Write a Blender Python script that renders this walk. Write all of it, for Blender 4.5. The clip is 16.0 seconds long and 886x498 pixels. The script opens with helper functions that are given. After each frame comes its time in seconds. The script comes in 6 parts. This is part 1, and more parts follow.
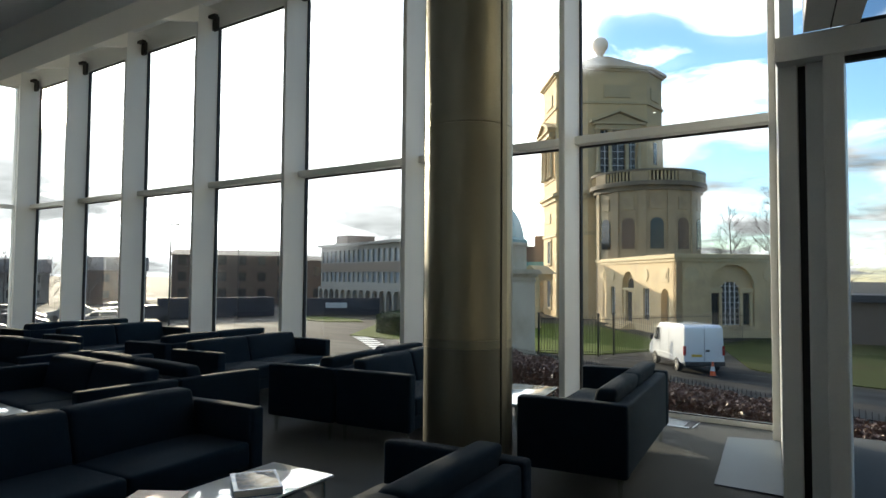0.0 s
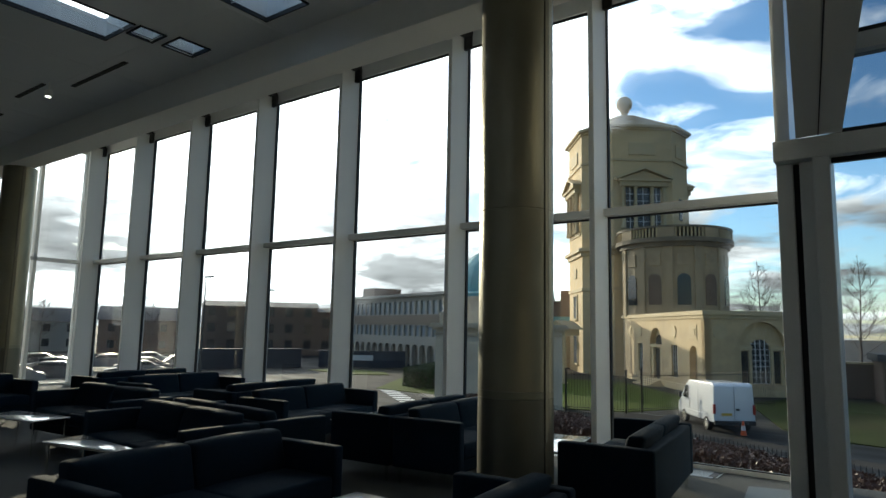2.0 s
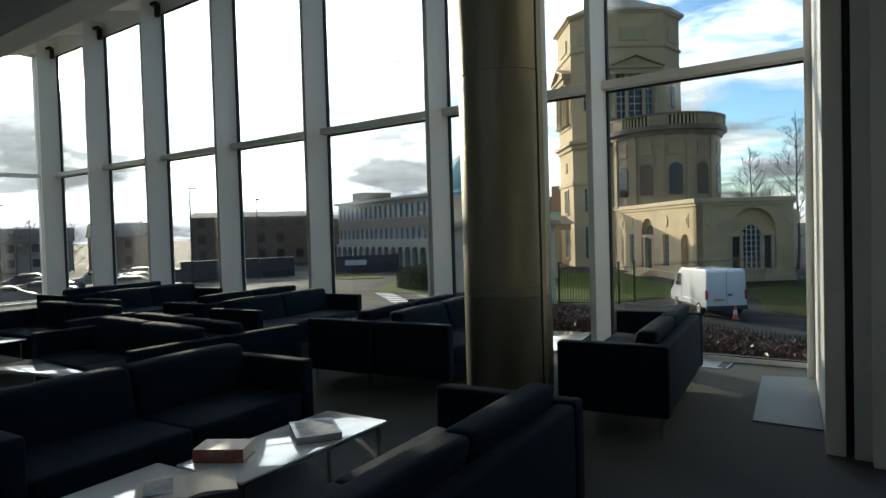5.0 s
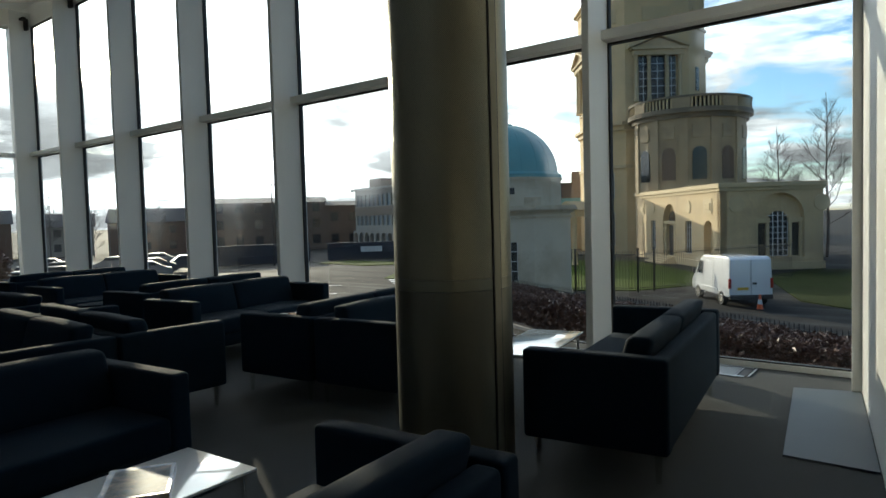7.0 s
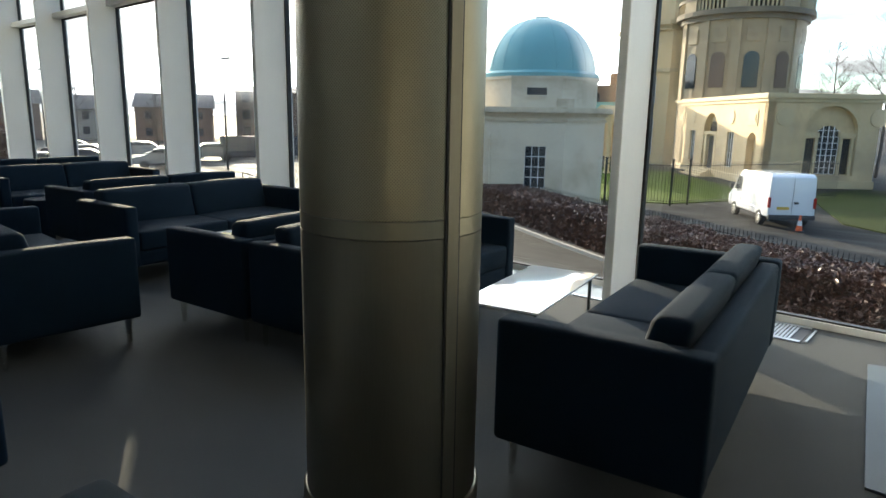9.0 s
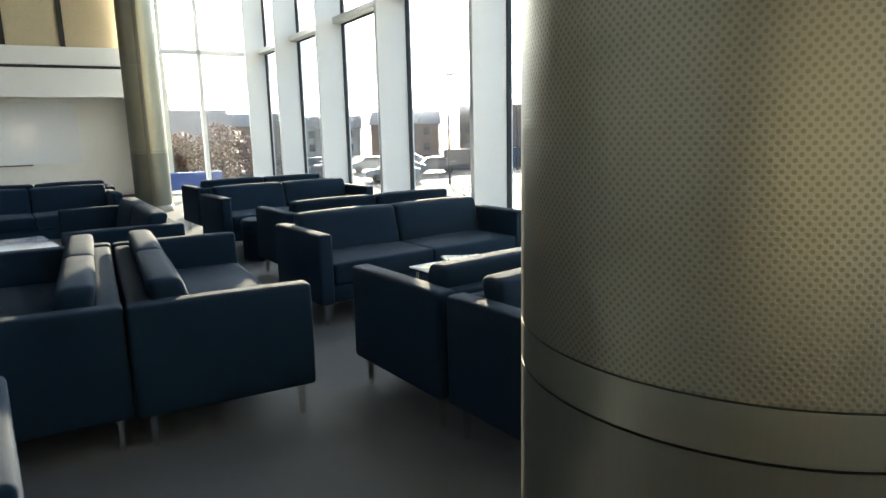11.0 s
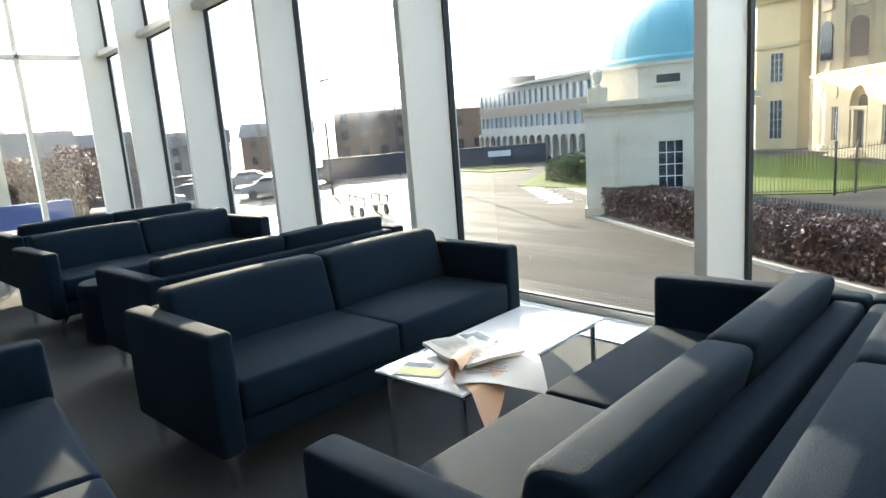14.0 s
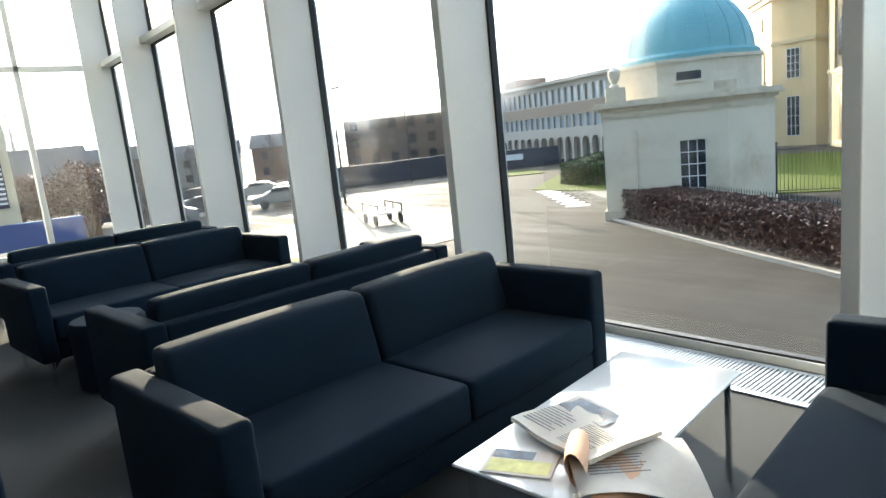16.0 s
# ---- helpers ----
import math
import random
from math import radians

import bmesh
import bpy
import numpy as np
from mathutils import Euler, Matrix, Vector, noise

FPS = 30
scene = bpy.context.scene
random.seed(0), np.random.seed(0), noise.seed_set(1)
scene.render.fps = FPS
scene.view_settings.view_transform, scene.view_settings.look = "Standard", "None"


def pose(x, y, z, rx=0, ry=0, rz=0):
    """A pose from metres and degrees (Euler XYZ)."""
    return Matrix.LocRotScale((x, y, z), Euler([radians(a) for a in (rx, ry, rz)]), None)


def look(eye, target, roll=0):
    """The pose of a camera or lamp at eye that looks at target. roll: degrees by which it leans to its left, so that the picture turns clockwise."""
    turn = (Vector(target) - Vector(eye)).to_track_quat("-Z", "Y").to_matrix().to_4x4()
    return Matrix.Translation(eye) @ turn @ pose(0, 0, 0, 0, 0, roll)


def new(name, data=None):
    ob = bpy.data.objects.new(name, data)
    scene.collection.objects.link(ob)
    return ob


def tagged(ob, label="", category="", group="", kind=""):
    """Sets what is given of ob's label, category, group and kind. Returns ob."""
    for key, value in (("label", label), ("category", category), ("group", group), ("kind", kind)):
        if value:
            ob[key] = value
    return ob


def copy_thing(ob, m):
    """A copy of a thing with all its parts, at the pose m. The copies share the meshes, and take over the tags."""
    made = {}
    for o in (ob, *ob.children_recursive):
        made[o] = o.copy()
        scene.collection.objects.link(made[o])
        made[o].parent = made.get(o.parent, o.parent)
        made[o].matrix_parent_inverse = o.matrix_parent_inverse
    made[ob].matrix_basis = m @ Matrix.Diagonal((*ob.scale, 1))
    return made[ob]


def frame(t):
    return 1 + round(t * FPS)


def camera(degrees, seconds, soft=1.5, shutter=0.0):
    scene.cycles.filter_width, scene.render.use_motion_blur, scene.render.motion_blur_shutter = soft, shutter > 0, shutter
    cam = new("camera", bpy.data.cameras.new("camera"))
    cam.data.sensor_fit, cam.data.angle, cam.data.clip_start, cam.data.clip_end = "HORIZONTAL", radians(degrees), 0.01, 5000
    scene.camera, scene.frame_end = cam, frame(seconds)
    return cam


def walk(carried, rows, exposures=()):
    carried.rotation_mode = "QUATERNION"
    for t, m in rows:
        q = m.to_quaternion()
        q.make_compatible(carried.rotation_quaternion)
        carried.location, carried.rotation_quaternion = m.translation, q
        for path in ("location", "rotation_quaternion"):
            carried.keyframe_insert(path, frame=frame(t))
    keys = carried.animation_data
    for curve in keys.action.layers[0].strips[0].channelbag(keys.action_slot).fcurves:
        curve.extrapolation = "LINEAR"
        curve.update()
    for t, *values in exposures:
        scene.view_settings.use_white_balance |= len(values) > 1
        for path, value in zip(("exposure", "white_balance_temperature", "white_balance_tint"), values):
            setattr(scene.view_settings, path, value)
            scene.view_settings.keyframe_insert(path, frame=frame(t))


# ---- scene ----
cam = camera(69.1, 16.0)
PATH = [
    (0, (0.648, -0.04, 1.438), (-0.483, 1.607, 1.524), 0.4),
    (0.5, (0.689, -0.364, 1.443), (-0.452, 1.273, 1.577), 0.9),
    (1, (0.759, -0.597, 1.5), (-0.391, 1.027, 1.698), 1.9),
    (1.5, (0.893, -0.762, 1.488), (-0.27, 0.846, 1.733), 1.9),
    (2, (0.931, -0.827, 1.484), (-0.256, 0.764, 1.733), 1.1),
    (2.5, (0.926, -0.818, 1.474), (-0.278, 0.765, 1.686), 0.9),
    (3, (0.9, -0.772, 1.467), (-0.295, 0.825, 1.605), 0.5),
    (3.5, (0.808, -0.666, 1.461), (-0.356, 0.958, 1.531), -0.1),
    (4, (0.709, -0.553, 1.448), (-0.429, 1.091, 1.462), -1.3),
    (4.2, (0.681, -0.49, 1.449), (-0.462, 1.151, 1.425), -1.4),
    (6.3, (0.409, 0.538, 1.344), (-0.814, 2.119, 1.281), -1.9),
    (6.5, (0.409, 0.653, 1.343), (-0.814, 2.236, 1.315), -0.4),
    (7, (0.307, 1.004, 1.327), (-0.919, 2.582, 1.232), -1.6),
    (7.5, (0.196, 1.308, 1.344), (-0.962, 2.936, 1.243), -0.9),
    (8, (0.075, 1.689, 1.337), (-1.121, 3.289, 1.247), 0.1),
    (8.5, (-0.033, 1.953, 1.299), (-1.295, 3.482, 1.036), -0.4),
    (9, (-0.159, 2.1, 1.334), (-1.428, 3.592, 0.932), 1.0),
    (9.5, (-0.312, 2.43, 1.303), (-1.589, 3.902, 0.853), 0.2),
    (10, (-0.502, 2.666, 1.296), (-2.028, 3.889, 0.877), 2.0),
    (10.2, (-0.619, 2.714, 1.313), (-2.251, 3.793, 0.898), 1.1),
    (11.25, (-1.32, 2.86, 1.28), (-3.04, 3.85, 0.91), -1.6),
    (12.3, (-2.048, 3.078, 1.251), (-3.782, 4.018, 0.919), -4.0),
    (12.5, (-2.126, 3.108, 1.273), (-3.819, 4.113, 0.92), -3.8),
    (13, (-2.359, 3.224, 1.276), (-3.975, 4.354, 0.943), -1.8),
    (13.5, (-2.627, 3.338, 1.263), (-4.202, 4.519, 0.91), -2.7),
    (14, (-2.877, 3.423, 1.285), (-4.367, 4.704, 0.915), -4.4),
    (14.5, (-3.119, 3.557, 1.267), (-4.639, 4.807, 0.911), -3.8),
    (15, (-3.2, 3.576, 1.302), (-4.604, 4.947, 0.911), -6.5),
    (15.5, (-3.394, 3.63, 1.307), (-4.824, 4.979, 0.939), -5.3),
    (16, (-3.559, 3.705, 1.282), (-5.074, 4.962, 0.932), -5.9),
]
EXPOSURES = [(0.0, 0.7), (0.5, 0.6), (1.0, 0.2), (1.5, 0.0), (2.0, 0.0), (3.0, -0.15), (3.5, -0.15), (4.0, -0.1), (4.2, 0.1), (6.3, 0.0), (6.5, 0.0), (7.0, 0.1), (7.5, 0.1), (8.0, 0.05), (8.5, 0.35), (9.0, 1.45), (9.5, 1.9), (10.0, 2.15), (12.5, 2.65), (14.0, 2.3), (16.0, 2.0)]
walk(cam, [(t, look(eye, target, roll)) for t, eye, target, roll in PATH],
     [(t, s, 5950 if 0.9 < t < 8.6 else 6200, 3 if 0.9 < t < 8.6 else 6.5) for t, s in EXPOSURES])

# ---- light ----
SUN_AZ, SUN_EL = radians(-62.1), radians(12.0)
to_sun = Vector((math.sin(SUN_AZ) * math.cos(SUN_EL), math.cos(SUN_AZ) * math.cos(SUN_EL), math.sin(SUN_EL)))
sun = new("sun", bpy.data.lights.new("sun", "SUN"))
sun.data.energy, sun.data.angle, sun.data.color = 5.0, radians(0.5), (1.0, 0.82, 0.58)
sun.matrix_world = look((0, 0, 30), Vector((0, 0, 30)) - to_sun)

world = bpy.data.worlds.new("sky")
scene.world = world
world.use_nodes = True
wn, wl = world.node_tree.nodes, world.node_tree.links
wn.clear()
w_out = wn.new("ShaderNodeOutputWorld")
w_bg = wn.new("ShaderNodeBackground")
w_sky = wn.new("ShaderNodeTexSky")
w_sky.sky_type, w_sky.sun_disc = "NISHITA", False
w_sky.sun_elevation, w_sky.sun_rotation = SUN_EL, SUN_AZ % (2 * math.pi)
w_sky.altitude, w_sky.air_density, w_sky.dust_density, w_sky.ozone_density = 60, 1.0, 0.4, 3.0
w_co = wn.new("ShaderNodeTexCoord")
# clouds: layered noise over the sky's direction, flattened towards the horizon
w_sep = wn.new("ShaderNodeSeparateXYZ")
w_add = wn.new("ShaderNodeMath"); w_add.operation = "ADD"; w_add.inputs[1].default_value = 0.16
w_dx = wn.new("ShaderNodeMath"); w_dx.operation = "DIVIDE"
w_dy = wn.new("ShaderNodeMath"); w_dy.operation = "DIVIDE"
w_com = wn.new("ShaderNodeCombineXYZ")
wl.new(w_co.outputs["Generated"], w_sep.inputs[0])
wl.new(w_sep.outputs["Z"], w_add.inputs[0])
for node, axis in ((w_dx, "X"), (w_dy, "Y")):
    wl.new(w_sep.outputs[axis], node.inputs[0])
    wl.new(w_add.outputs[0], node.inputs[1])
wl.new(w_dx.outputs[0], w_com.inputs[0])
wl.new(w_dy.outputs[0], w_com.inputs[1])
w_noise = wn.new("ShaderNodeTexNoise")
w_noise.inputs["Scale"].default_value, w_noise.inputs["Detail"].default_value, w_noise.inputs["Roughness"].default_value = 2.3, 9, 0.56
w_noise.inputs["Distortion"].default_value = 0.5
wl.new(w_com.outputs[0], w_noise.inputs["Vector"])
w_ramp = wn.new("ShaderNodeValToRGB")
w_ramp.color_ramp.elements[0].position, w_ramp.color_ramp.elements[1].position = 0.49, 0.66
w_thick = wn.new("ShaderNodeMapRange")  # cloud thickens round the sun
w_thick.inputs["From Min"].default_value, w_thick.inputs["From Max"].default_value = 0.6, 0.95
w_thick.inputs["To Min"].default_value, w_thick.inputs["To Max"].default_value = 0.0, 0.2
w_low = wn.new("ShaderNodeMapRange")  # and low over the horizon
w_low.inputs["From Min"].default_value, w_low.inputs["From Max"].default_value = 0.0, 0.35
w_low.inputs["To Min"].default_value, w_low.inputs["To Max"].default_value = 0.10, -0.02
wl.new(w_sep.outputs["Z"], w_low.inputs["Value"])
w_sum = wn.new("ShaderNodeMath"); w_sum.operation = "ADD"
w_sum2 = wn.new("ShaderNodeMath"); w_sum2.operation = "ADD"
wl.new(w_thick.outputs[0], w_sum.inputs[0]); wl.new(w_low.outputs[0], w_sum.inputs[1])
wl.new(w_sum.outputs[0], w_sum2.inputs[0]); wl.new(w_noise.outputs[0], w_sum2.inputs[1])
wl.new(w_sum2.outputs[0], w_ramp.inputs[0])
# cloud brightness follows the sun's side of the sky
w_dot = wn.new("ShaderNodeVectorMath"); w_dot.operation = "DOT_PRODUCT"
w_dot.inputs[1].default_value = to_sun
wl.new(w_co.outputs["Generated"], w_dot.inputs[0])
wl.new(w_dot.outputs["Value"], w_thick.inputs["Value"])
w_map = wn.new("ShaderNodeMapRange")
w_map.inputs["From Min"].default_value, w_map.inputs["From Max"].default_value = 0.3, 1.0
w_map.inputs["To Min"].default_value, w_map.inputs["To Max"].default_value = 10.5, 55.0
wl.new(w_dot.outputs["Value"], w_map.inputs["Value"])
w_shade = wn.new("ShaderNodeTexNoise")
w_shade.inputs["Scale"].default_value, w_shade.inputs["Detail"].default_value = 2.6, 5
wl.new(w_com.outputs[0], w_shade.inputs["Vector"])
w_sm = wn.new("ShaderNodeMapRange")
w_sm.inputs["From Min"].default_value, w_sm.inputs["From Max"].default_value = 0.35, 0.65
w_sm.inputs["To Min"].default_value, w_sm.inputs["To Max"].default_value = 0.55, 1.1
wl.new(w_shade.outputs[0], w_sm.inputs["Value"])
# heavier grey banks low in the sky
w_bank = wn.new("ShaderNodeMapRange")
w_bank.inputs["From Min"].default_value, w_bank.inputs["From Max"].default_value = 0.44, 0.66
w_bank.inputs["To Min"].default_value, w_bank.inputs["To Max"].default_value = 0.13, 1.0
w_bn = wn.new("ShaderNodeTexNoise")
w_bn.inputs["Scale"].default_value, w_bn.inputs["Detail"].default_value, w_bn.inputs["Roughness"].default_value = 0.7, 7, 0.55
wl.new(w_com.outputs[0], w_bn.inputs["Vector"])
wl.new(w_bn.outputs[0], w_bank.inputs["Value"])
w_lowk = wn.new("ShaderNodeMapRange")
w_lowk.inputs["From Min"].default_value, w_lowk.inputs["From Max"].default_value = 0.14, 0.32
w_lowk.inputs["To Min"].default_value, w_lowk.inputs["To Max"].default_value = 1.0, 0.0
wl.new(w_sep.outputs["Z"], w_lowk.inputs["Value"])
w_bmix = wn.new("ShaderNodeMix")
w_bmix.inputs[2].default_value = 1.0
wl.new(w_lowk.outputs[0], w_bmix.inputs[0]); wl.new(w_bank.outputs[0], w_bmix.inputs[3])
w_mulb = wn.new("ShaderNodeMath"); w_mulb.operation = "MULTIPLY"
wl.new(w_bmix.outputs[0], w_mulb.inputs[0]); wl.new(w_map.outputs[0], w_mulb.inputs[1])
w_mul = wn.new("ShaderNodeMath"); w_mul.operation = "MULTIPLY"
wl.new(w_mulb.outputs[0], w_mul.inputs[0]); wl.new(w_sm.outputs[0], w_mul.inputs[1])
w_cc = wn.new("ShaderNodeMix"); w_cc.data_type = "RGBA"; w_cc.blend_type = "MULTIPLY"
w_cc.inputs[0].default_value = 1.0
w_cc.inputs[6].default_value = (1.0, 0.98, 0.95, 1)
wl.new(w_mul.outputs[0], w_cc.inputs[7])
w_mix = wn.new("ShaderNodeMix"); w_mix.data_type = "RGBA"
wl.new(w_ramp.outputs[0], w_mix.inputs[0])
w_gain = wn.new("ShaderNodeVectorMath"); w_gain.operation = "SCALE"; w_gain.inputs["Scale"].default_value = 2.0
wl.new(w_sky.outputs[0], w_gain.inputs[0])
wl.new(w_gain.outputs[0], w_mix.inputs[6]); wl.new(w_cc.outputs[2], w_mix.inputs[7])
# the sky away from the sun is dimmer
w_dim = wn.new("ShaderNodeMapRange")
w_dim.inputs["From Min"].default_value, w_dim.inputs["From Max"].default_value = -0.7, 0.35
w_dim.inputs["To Min"].default_value, w_dim.inputs["To Max"].default_value = 0.6, 1.0
wl.new(w_dot.outputs["Value"], w_dim.inputs["Value"])
w_dimmed = wn.new("ShaderNodeVectorMath"); w_dimmed.operation = "SCALE"
wl.new(w_mix.outputs[2], w_dimmed.inputs[0]); wl.new(w_dim.outputs[0], w_dimmed.inputs["Scale"])
wl.new(w_dimmed.outputs[0], w_bg.inputs[0])
w_bg.inputs[1].default_value = 0.1
wl.new(w_bg.outputs[0], w_out.inputs[0])


# ---- materials ----
def shader(name):
    m = bpy.data.materials.new(name)
    m.use_nodes = True
    n, l = m.node_tree.nodes, m.node_tree.links
    return m, n, l, n["Principled BSDF"]


def surface(name, color, rough=0.6, metal=0.0, grain=40.0, vary=0.15, blotch=2.0, bump=0.15, per=0.0, stain=None, coat=0.0, stretch=(1, 1, 1)):
    """A painted, woven or mineral surface: colour varied at two scales, fine relief."""
    m, n, l, b = shader(name)
    b.inputs["Metallic"].default_value = metal
    b.inputs["Coat Weight"].default_value = coat
    co = n.new("ShaderNodeTexCoord")
    mp = n.new("ShaderNodeMapping"); mp.inputs["Scale"].default_value = stretch
    l.new(co.outputs["Object"], mp.inputs[0])
    fine = n.new("ShaderNodeTexNoise"); fine.inputs["Scale"].default_value = grain; fine.inputs["Detail"].default_value = 4
    big = n.new("ShaderNodeTexNoise"); big.inputs["Scale"].default_value = blotch; big.inputs["Detail"].default_value = 6; big.inputs["Roughness"].default_value = 0.65
    l.new(mp.outputs[0], fine.inputs["Vector"]); l.new(mp.outputs[0], big.inputs["Vector"])
    mix = n.new("ShaderNodeMath"); mix.operation = "ADD"
    l.new(fine.outputs[0], mix.inputs[0]); l.new(big.outputs[0], mix.inputs[1])
    mr = n.new("ShaderNodeMapRange")
    mr.inputs["From Min"].default_value, mr.inputs["From Max"].default_value = 0.6, 1.4
    mr.inputs["To Min"].default_value, mr.inputs["To Max"].default_value = 1 - vary, 1 + vary
    l.new(mix.outputs[0], mr.inputs["Value"])
    val = mr.outputs[0]
    if per:
        info = n.new("ShaderNodeObjectInfo")
        pm = n.new("ShaderNodeMapRange")
        pm.inputs["To Min"].default_value, pm.inputs["To Max"].default_value = 1 - per, 1 + per
        l.new(info.outputs["Random"], pm.inputs["Value"])
        pr = n.new("ShaderNodeMath"); pr.operation = "MULTIPLY"
        l.new(val, pr.inputs[0]); l.new(pm.outputs[0], pr.inputs[1])
        val = pr.outputs[0]
    col = n.new("ShaderNodeMix"); col.data_type = "RGBA"; col.blend_type = "MULTIPLY"
    col.inputs[0].default_value = 1.0
    col.inputs[6].default_value = (*color, 1)
    l.new(val, col.inputs[7])
    out = col.outputs[2]
    if stain:
        sn = n.new("ShaderNodeTexNoise"); sn.inputs["Scale"].default_value = blotch * 0.6; sn.inputs["Detail"].default_value = 8; sn.inputs["Roughness"].default_value = 0.7
        l.new(co.outputs["Object"], sn.inputs["Vector"])
        rp = n.new("ShaderNodeValToRGB")
        rp.color_ramp.elements[0].position, rp.color_ramp.elements[1].position = 0.5, 0.7
        l.new(sn.outputs[0], rp.inputs[0])
        sx = n.new("ShaderNodeMix"); sx.data_type = "RGBA"
        l.new(rp.outputs[0], sx.inputs[0]); l.new(out, sx.inputs[6]); sx.inputs[7].default_value = (*stain, 1)
        out = sx.outputs[2]
    l.new(out, b.inputs["Base Color"])
    rr = n.new("ShaderNodeMapRange")
    rr.inputs["To Min"].default_value, rr.inputs["To Max"].default_value = max(0.02, rough - 0.08), min(1, rough + 0.08)
    l.new(big.outputs[0], rr.inputs["Value"]); l.new(rr.outputs[0], b.inputs["Roughness"])
    if bump:
        bp = n.new("ShaderNodeBump"); bp.inputs["Strength"].default_value = bump; bp.inputs["Distance"].default_value = 0.01
        l.new(fine.outputs[0], bp.inputs["Height"]); l.new(bp.outputs[0], b.inputs["Normal"])
    return m


def glass(name, tint=(1, 1, 1), gloss_rough=0.0, haze=0.0):
    """A flat pane: clear, with a mirror that grows at grazing angles, and optional glare haze."""
    m = bpy.data.materials.new(name)
    m.use_nodes = True
    n, l = m.node_tree.nodes, m.node_tree.links
    n.clear()
    out = n.new("ShaderNodeOutputMaterial")
    tr = n.new("ShaderNodeBsdfTransparent"); tr.inputs[0].default_value = (*tint, 1)
    gl = n.new("ShaderNodeBsdfGlossy"); gl.inputs["Roughness"].default_value = gloss_rough
    lw = n.new("ShaderNodeLayerWeight"); lw.inputs[0].default_value = 0.5
    pw = n.new("ShaderNodeMath"); pw.operation = "POWER"; pw.inputs[1].default_value = 4.0
    l.new(lw.outputs["Facing"], pw.inputs[0])
    fr = n.new("ShaderNodeMath"); fr.operation = "MULTIPLY_ADD"; fr.inputs[1].default_value, fr.inputs[2].default_value = 0.85, 0.05
    l.new(pw.outputs[0], fr.inputs[0])
    mx = n.new("ShaderNodeMixShader")
    l.new(fr.outputs[0], mx.inputs[0]); l.new(tr.outputs[0], mx.inputs[1]); l.new(gl.outputs[0], mx.inputs[2])
    last = mx.outputs[0]
    if haze:
        # added forward-scattering haze that imitates veiling glare, strongest near the sun
        df = n.new("ShaderNodeBsdfRefraction"); df.inputs["IOR"].default_value, df.inputs["Roughness"].default_value = 1.04, 0.38
        df.inputs["Color"].default_value = (0.97, 0.96, 0.93, 1)
        co = n.new("ShaderNodeTexCoord"); no = n.new("ShaderNodeTexNoise")
        no.inputs["Scale"].default_value, no.inputs["Detail"].default_value = 1.6, 7
        l.new(co.outputs["Object"], no.inputs["Vector"])
        mr = n.new("ShaderNodeMapRange"); mr.inputs["From Min"].default_value, mr.inputs["From Max"].default_value = 0.35, 0.75
        mr.inputs["To Min"].default_value, mr.inputs["To Max"].default_value = haze * 0.4, haze * 1.6
        l.new(no.outputs[0], mr.inputs["Value"])
        m2 = n.new("ShaderNodeMixShader")
        l.new(mr.outputs[0], m2.inputs[0]); l.new(last, m2.inputs[1]); l.new(df.outputs[0], m2.inputs[2])
        last = m2.outputs[0]
    l.new(last, out.inputs[0])
    return m


def glow(name, color, strength):
    m, n, l, b = shader(name)
    b.inputs["Emission Color"].default_value, b.inputs["Emission Strength"].default_value = (*color, 1), strength
    return m


FABRIC = surface("navy_wool", (0.0048, 0.0135, 0.0265), 0.85, grain=420, vary=0.3, blotch=3, bump=0.4, per=0.08)
for sheen_ in (FABRIC,):
    sheen_.node_tree.nodes["Principled BSDF"].inputs["Sheen Weight"].default_value = 0.025
    sheen_.node_tree.nodes["Principled BSDF"].inputs["Sheen Tint"].default_value = (0.70, 0.86, 0.92, 1)
    sheen_.node_tree.nodes["Principled BSDF"].inputs["Specular IOR Level"].default_value = 0.1
    sheen_.node_tree.nodes["Principled BSDF"].inputs["Sheen Roughness"].default_value = 0.45
CARPET = surface("grey_carpet", (0.046, 0.050, 0.051), 0.95, grain=260, vary=0.3, blotch=1.2, bump=0.5)
MAT_PLATE = surface("pale_floor_plate", (0.058, 0.072, 0.080), 0.55, grain=90, vary=0.08, blotch=2, bump=0.05)
WHITE = surface("white_paint", (0.80, 0.79, 0.75), 0.45, grain=60, vary=0.03, blotch=0.8, bump=0.03)
FRAME = surface("frame_white_metal", (0.66, 0.67, 0.66), 0.35, grain=80, vary=0.04, blotch=0.9, bump=0.02)
VENT_METAL = surface("vent_aluminium", (0.34, 0.37, 0.39), 0.4, 0.6, grain=80, vary=0.06, blotch=0.9, bump=0.02)
CEIL = surface("ceiling_board", (0.80, 0.82, 0.83), 0.8, grain=50, vary=0.03, blotch=0.5, bump=0.04)
GASKET = surface("black_gasket", (0.012, 0.012, 0.013), 0.6, grain=60, vary=0.1, bump=0.05)
CHROME = surface("brushed_chrome", (0.82, 0.82, 0.80), 0.14, 1.0, grain=120, vary=0.04, bump=0.02)
TABLETOP = surface("white_gloss_laminate", (0.80, 0.82, 0.84), 0.07, grain=40, vary=0.02, blotch=1, bump=0.0, coat=0.6)
PANE = glass("window_glass", (0.93, 0.96, 0.96), haze=0.10)
TINTED = glass("tinted_glass", (0.42, 0.46, 0.5))
STONE = surface("warm_limestone", (0.56, 0.42, 0.235), 0.85, grain=6, vary=0.2, blotch=0.5, bump=0.25, stain=(0.40, 0.305, 0.19))
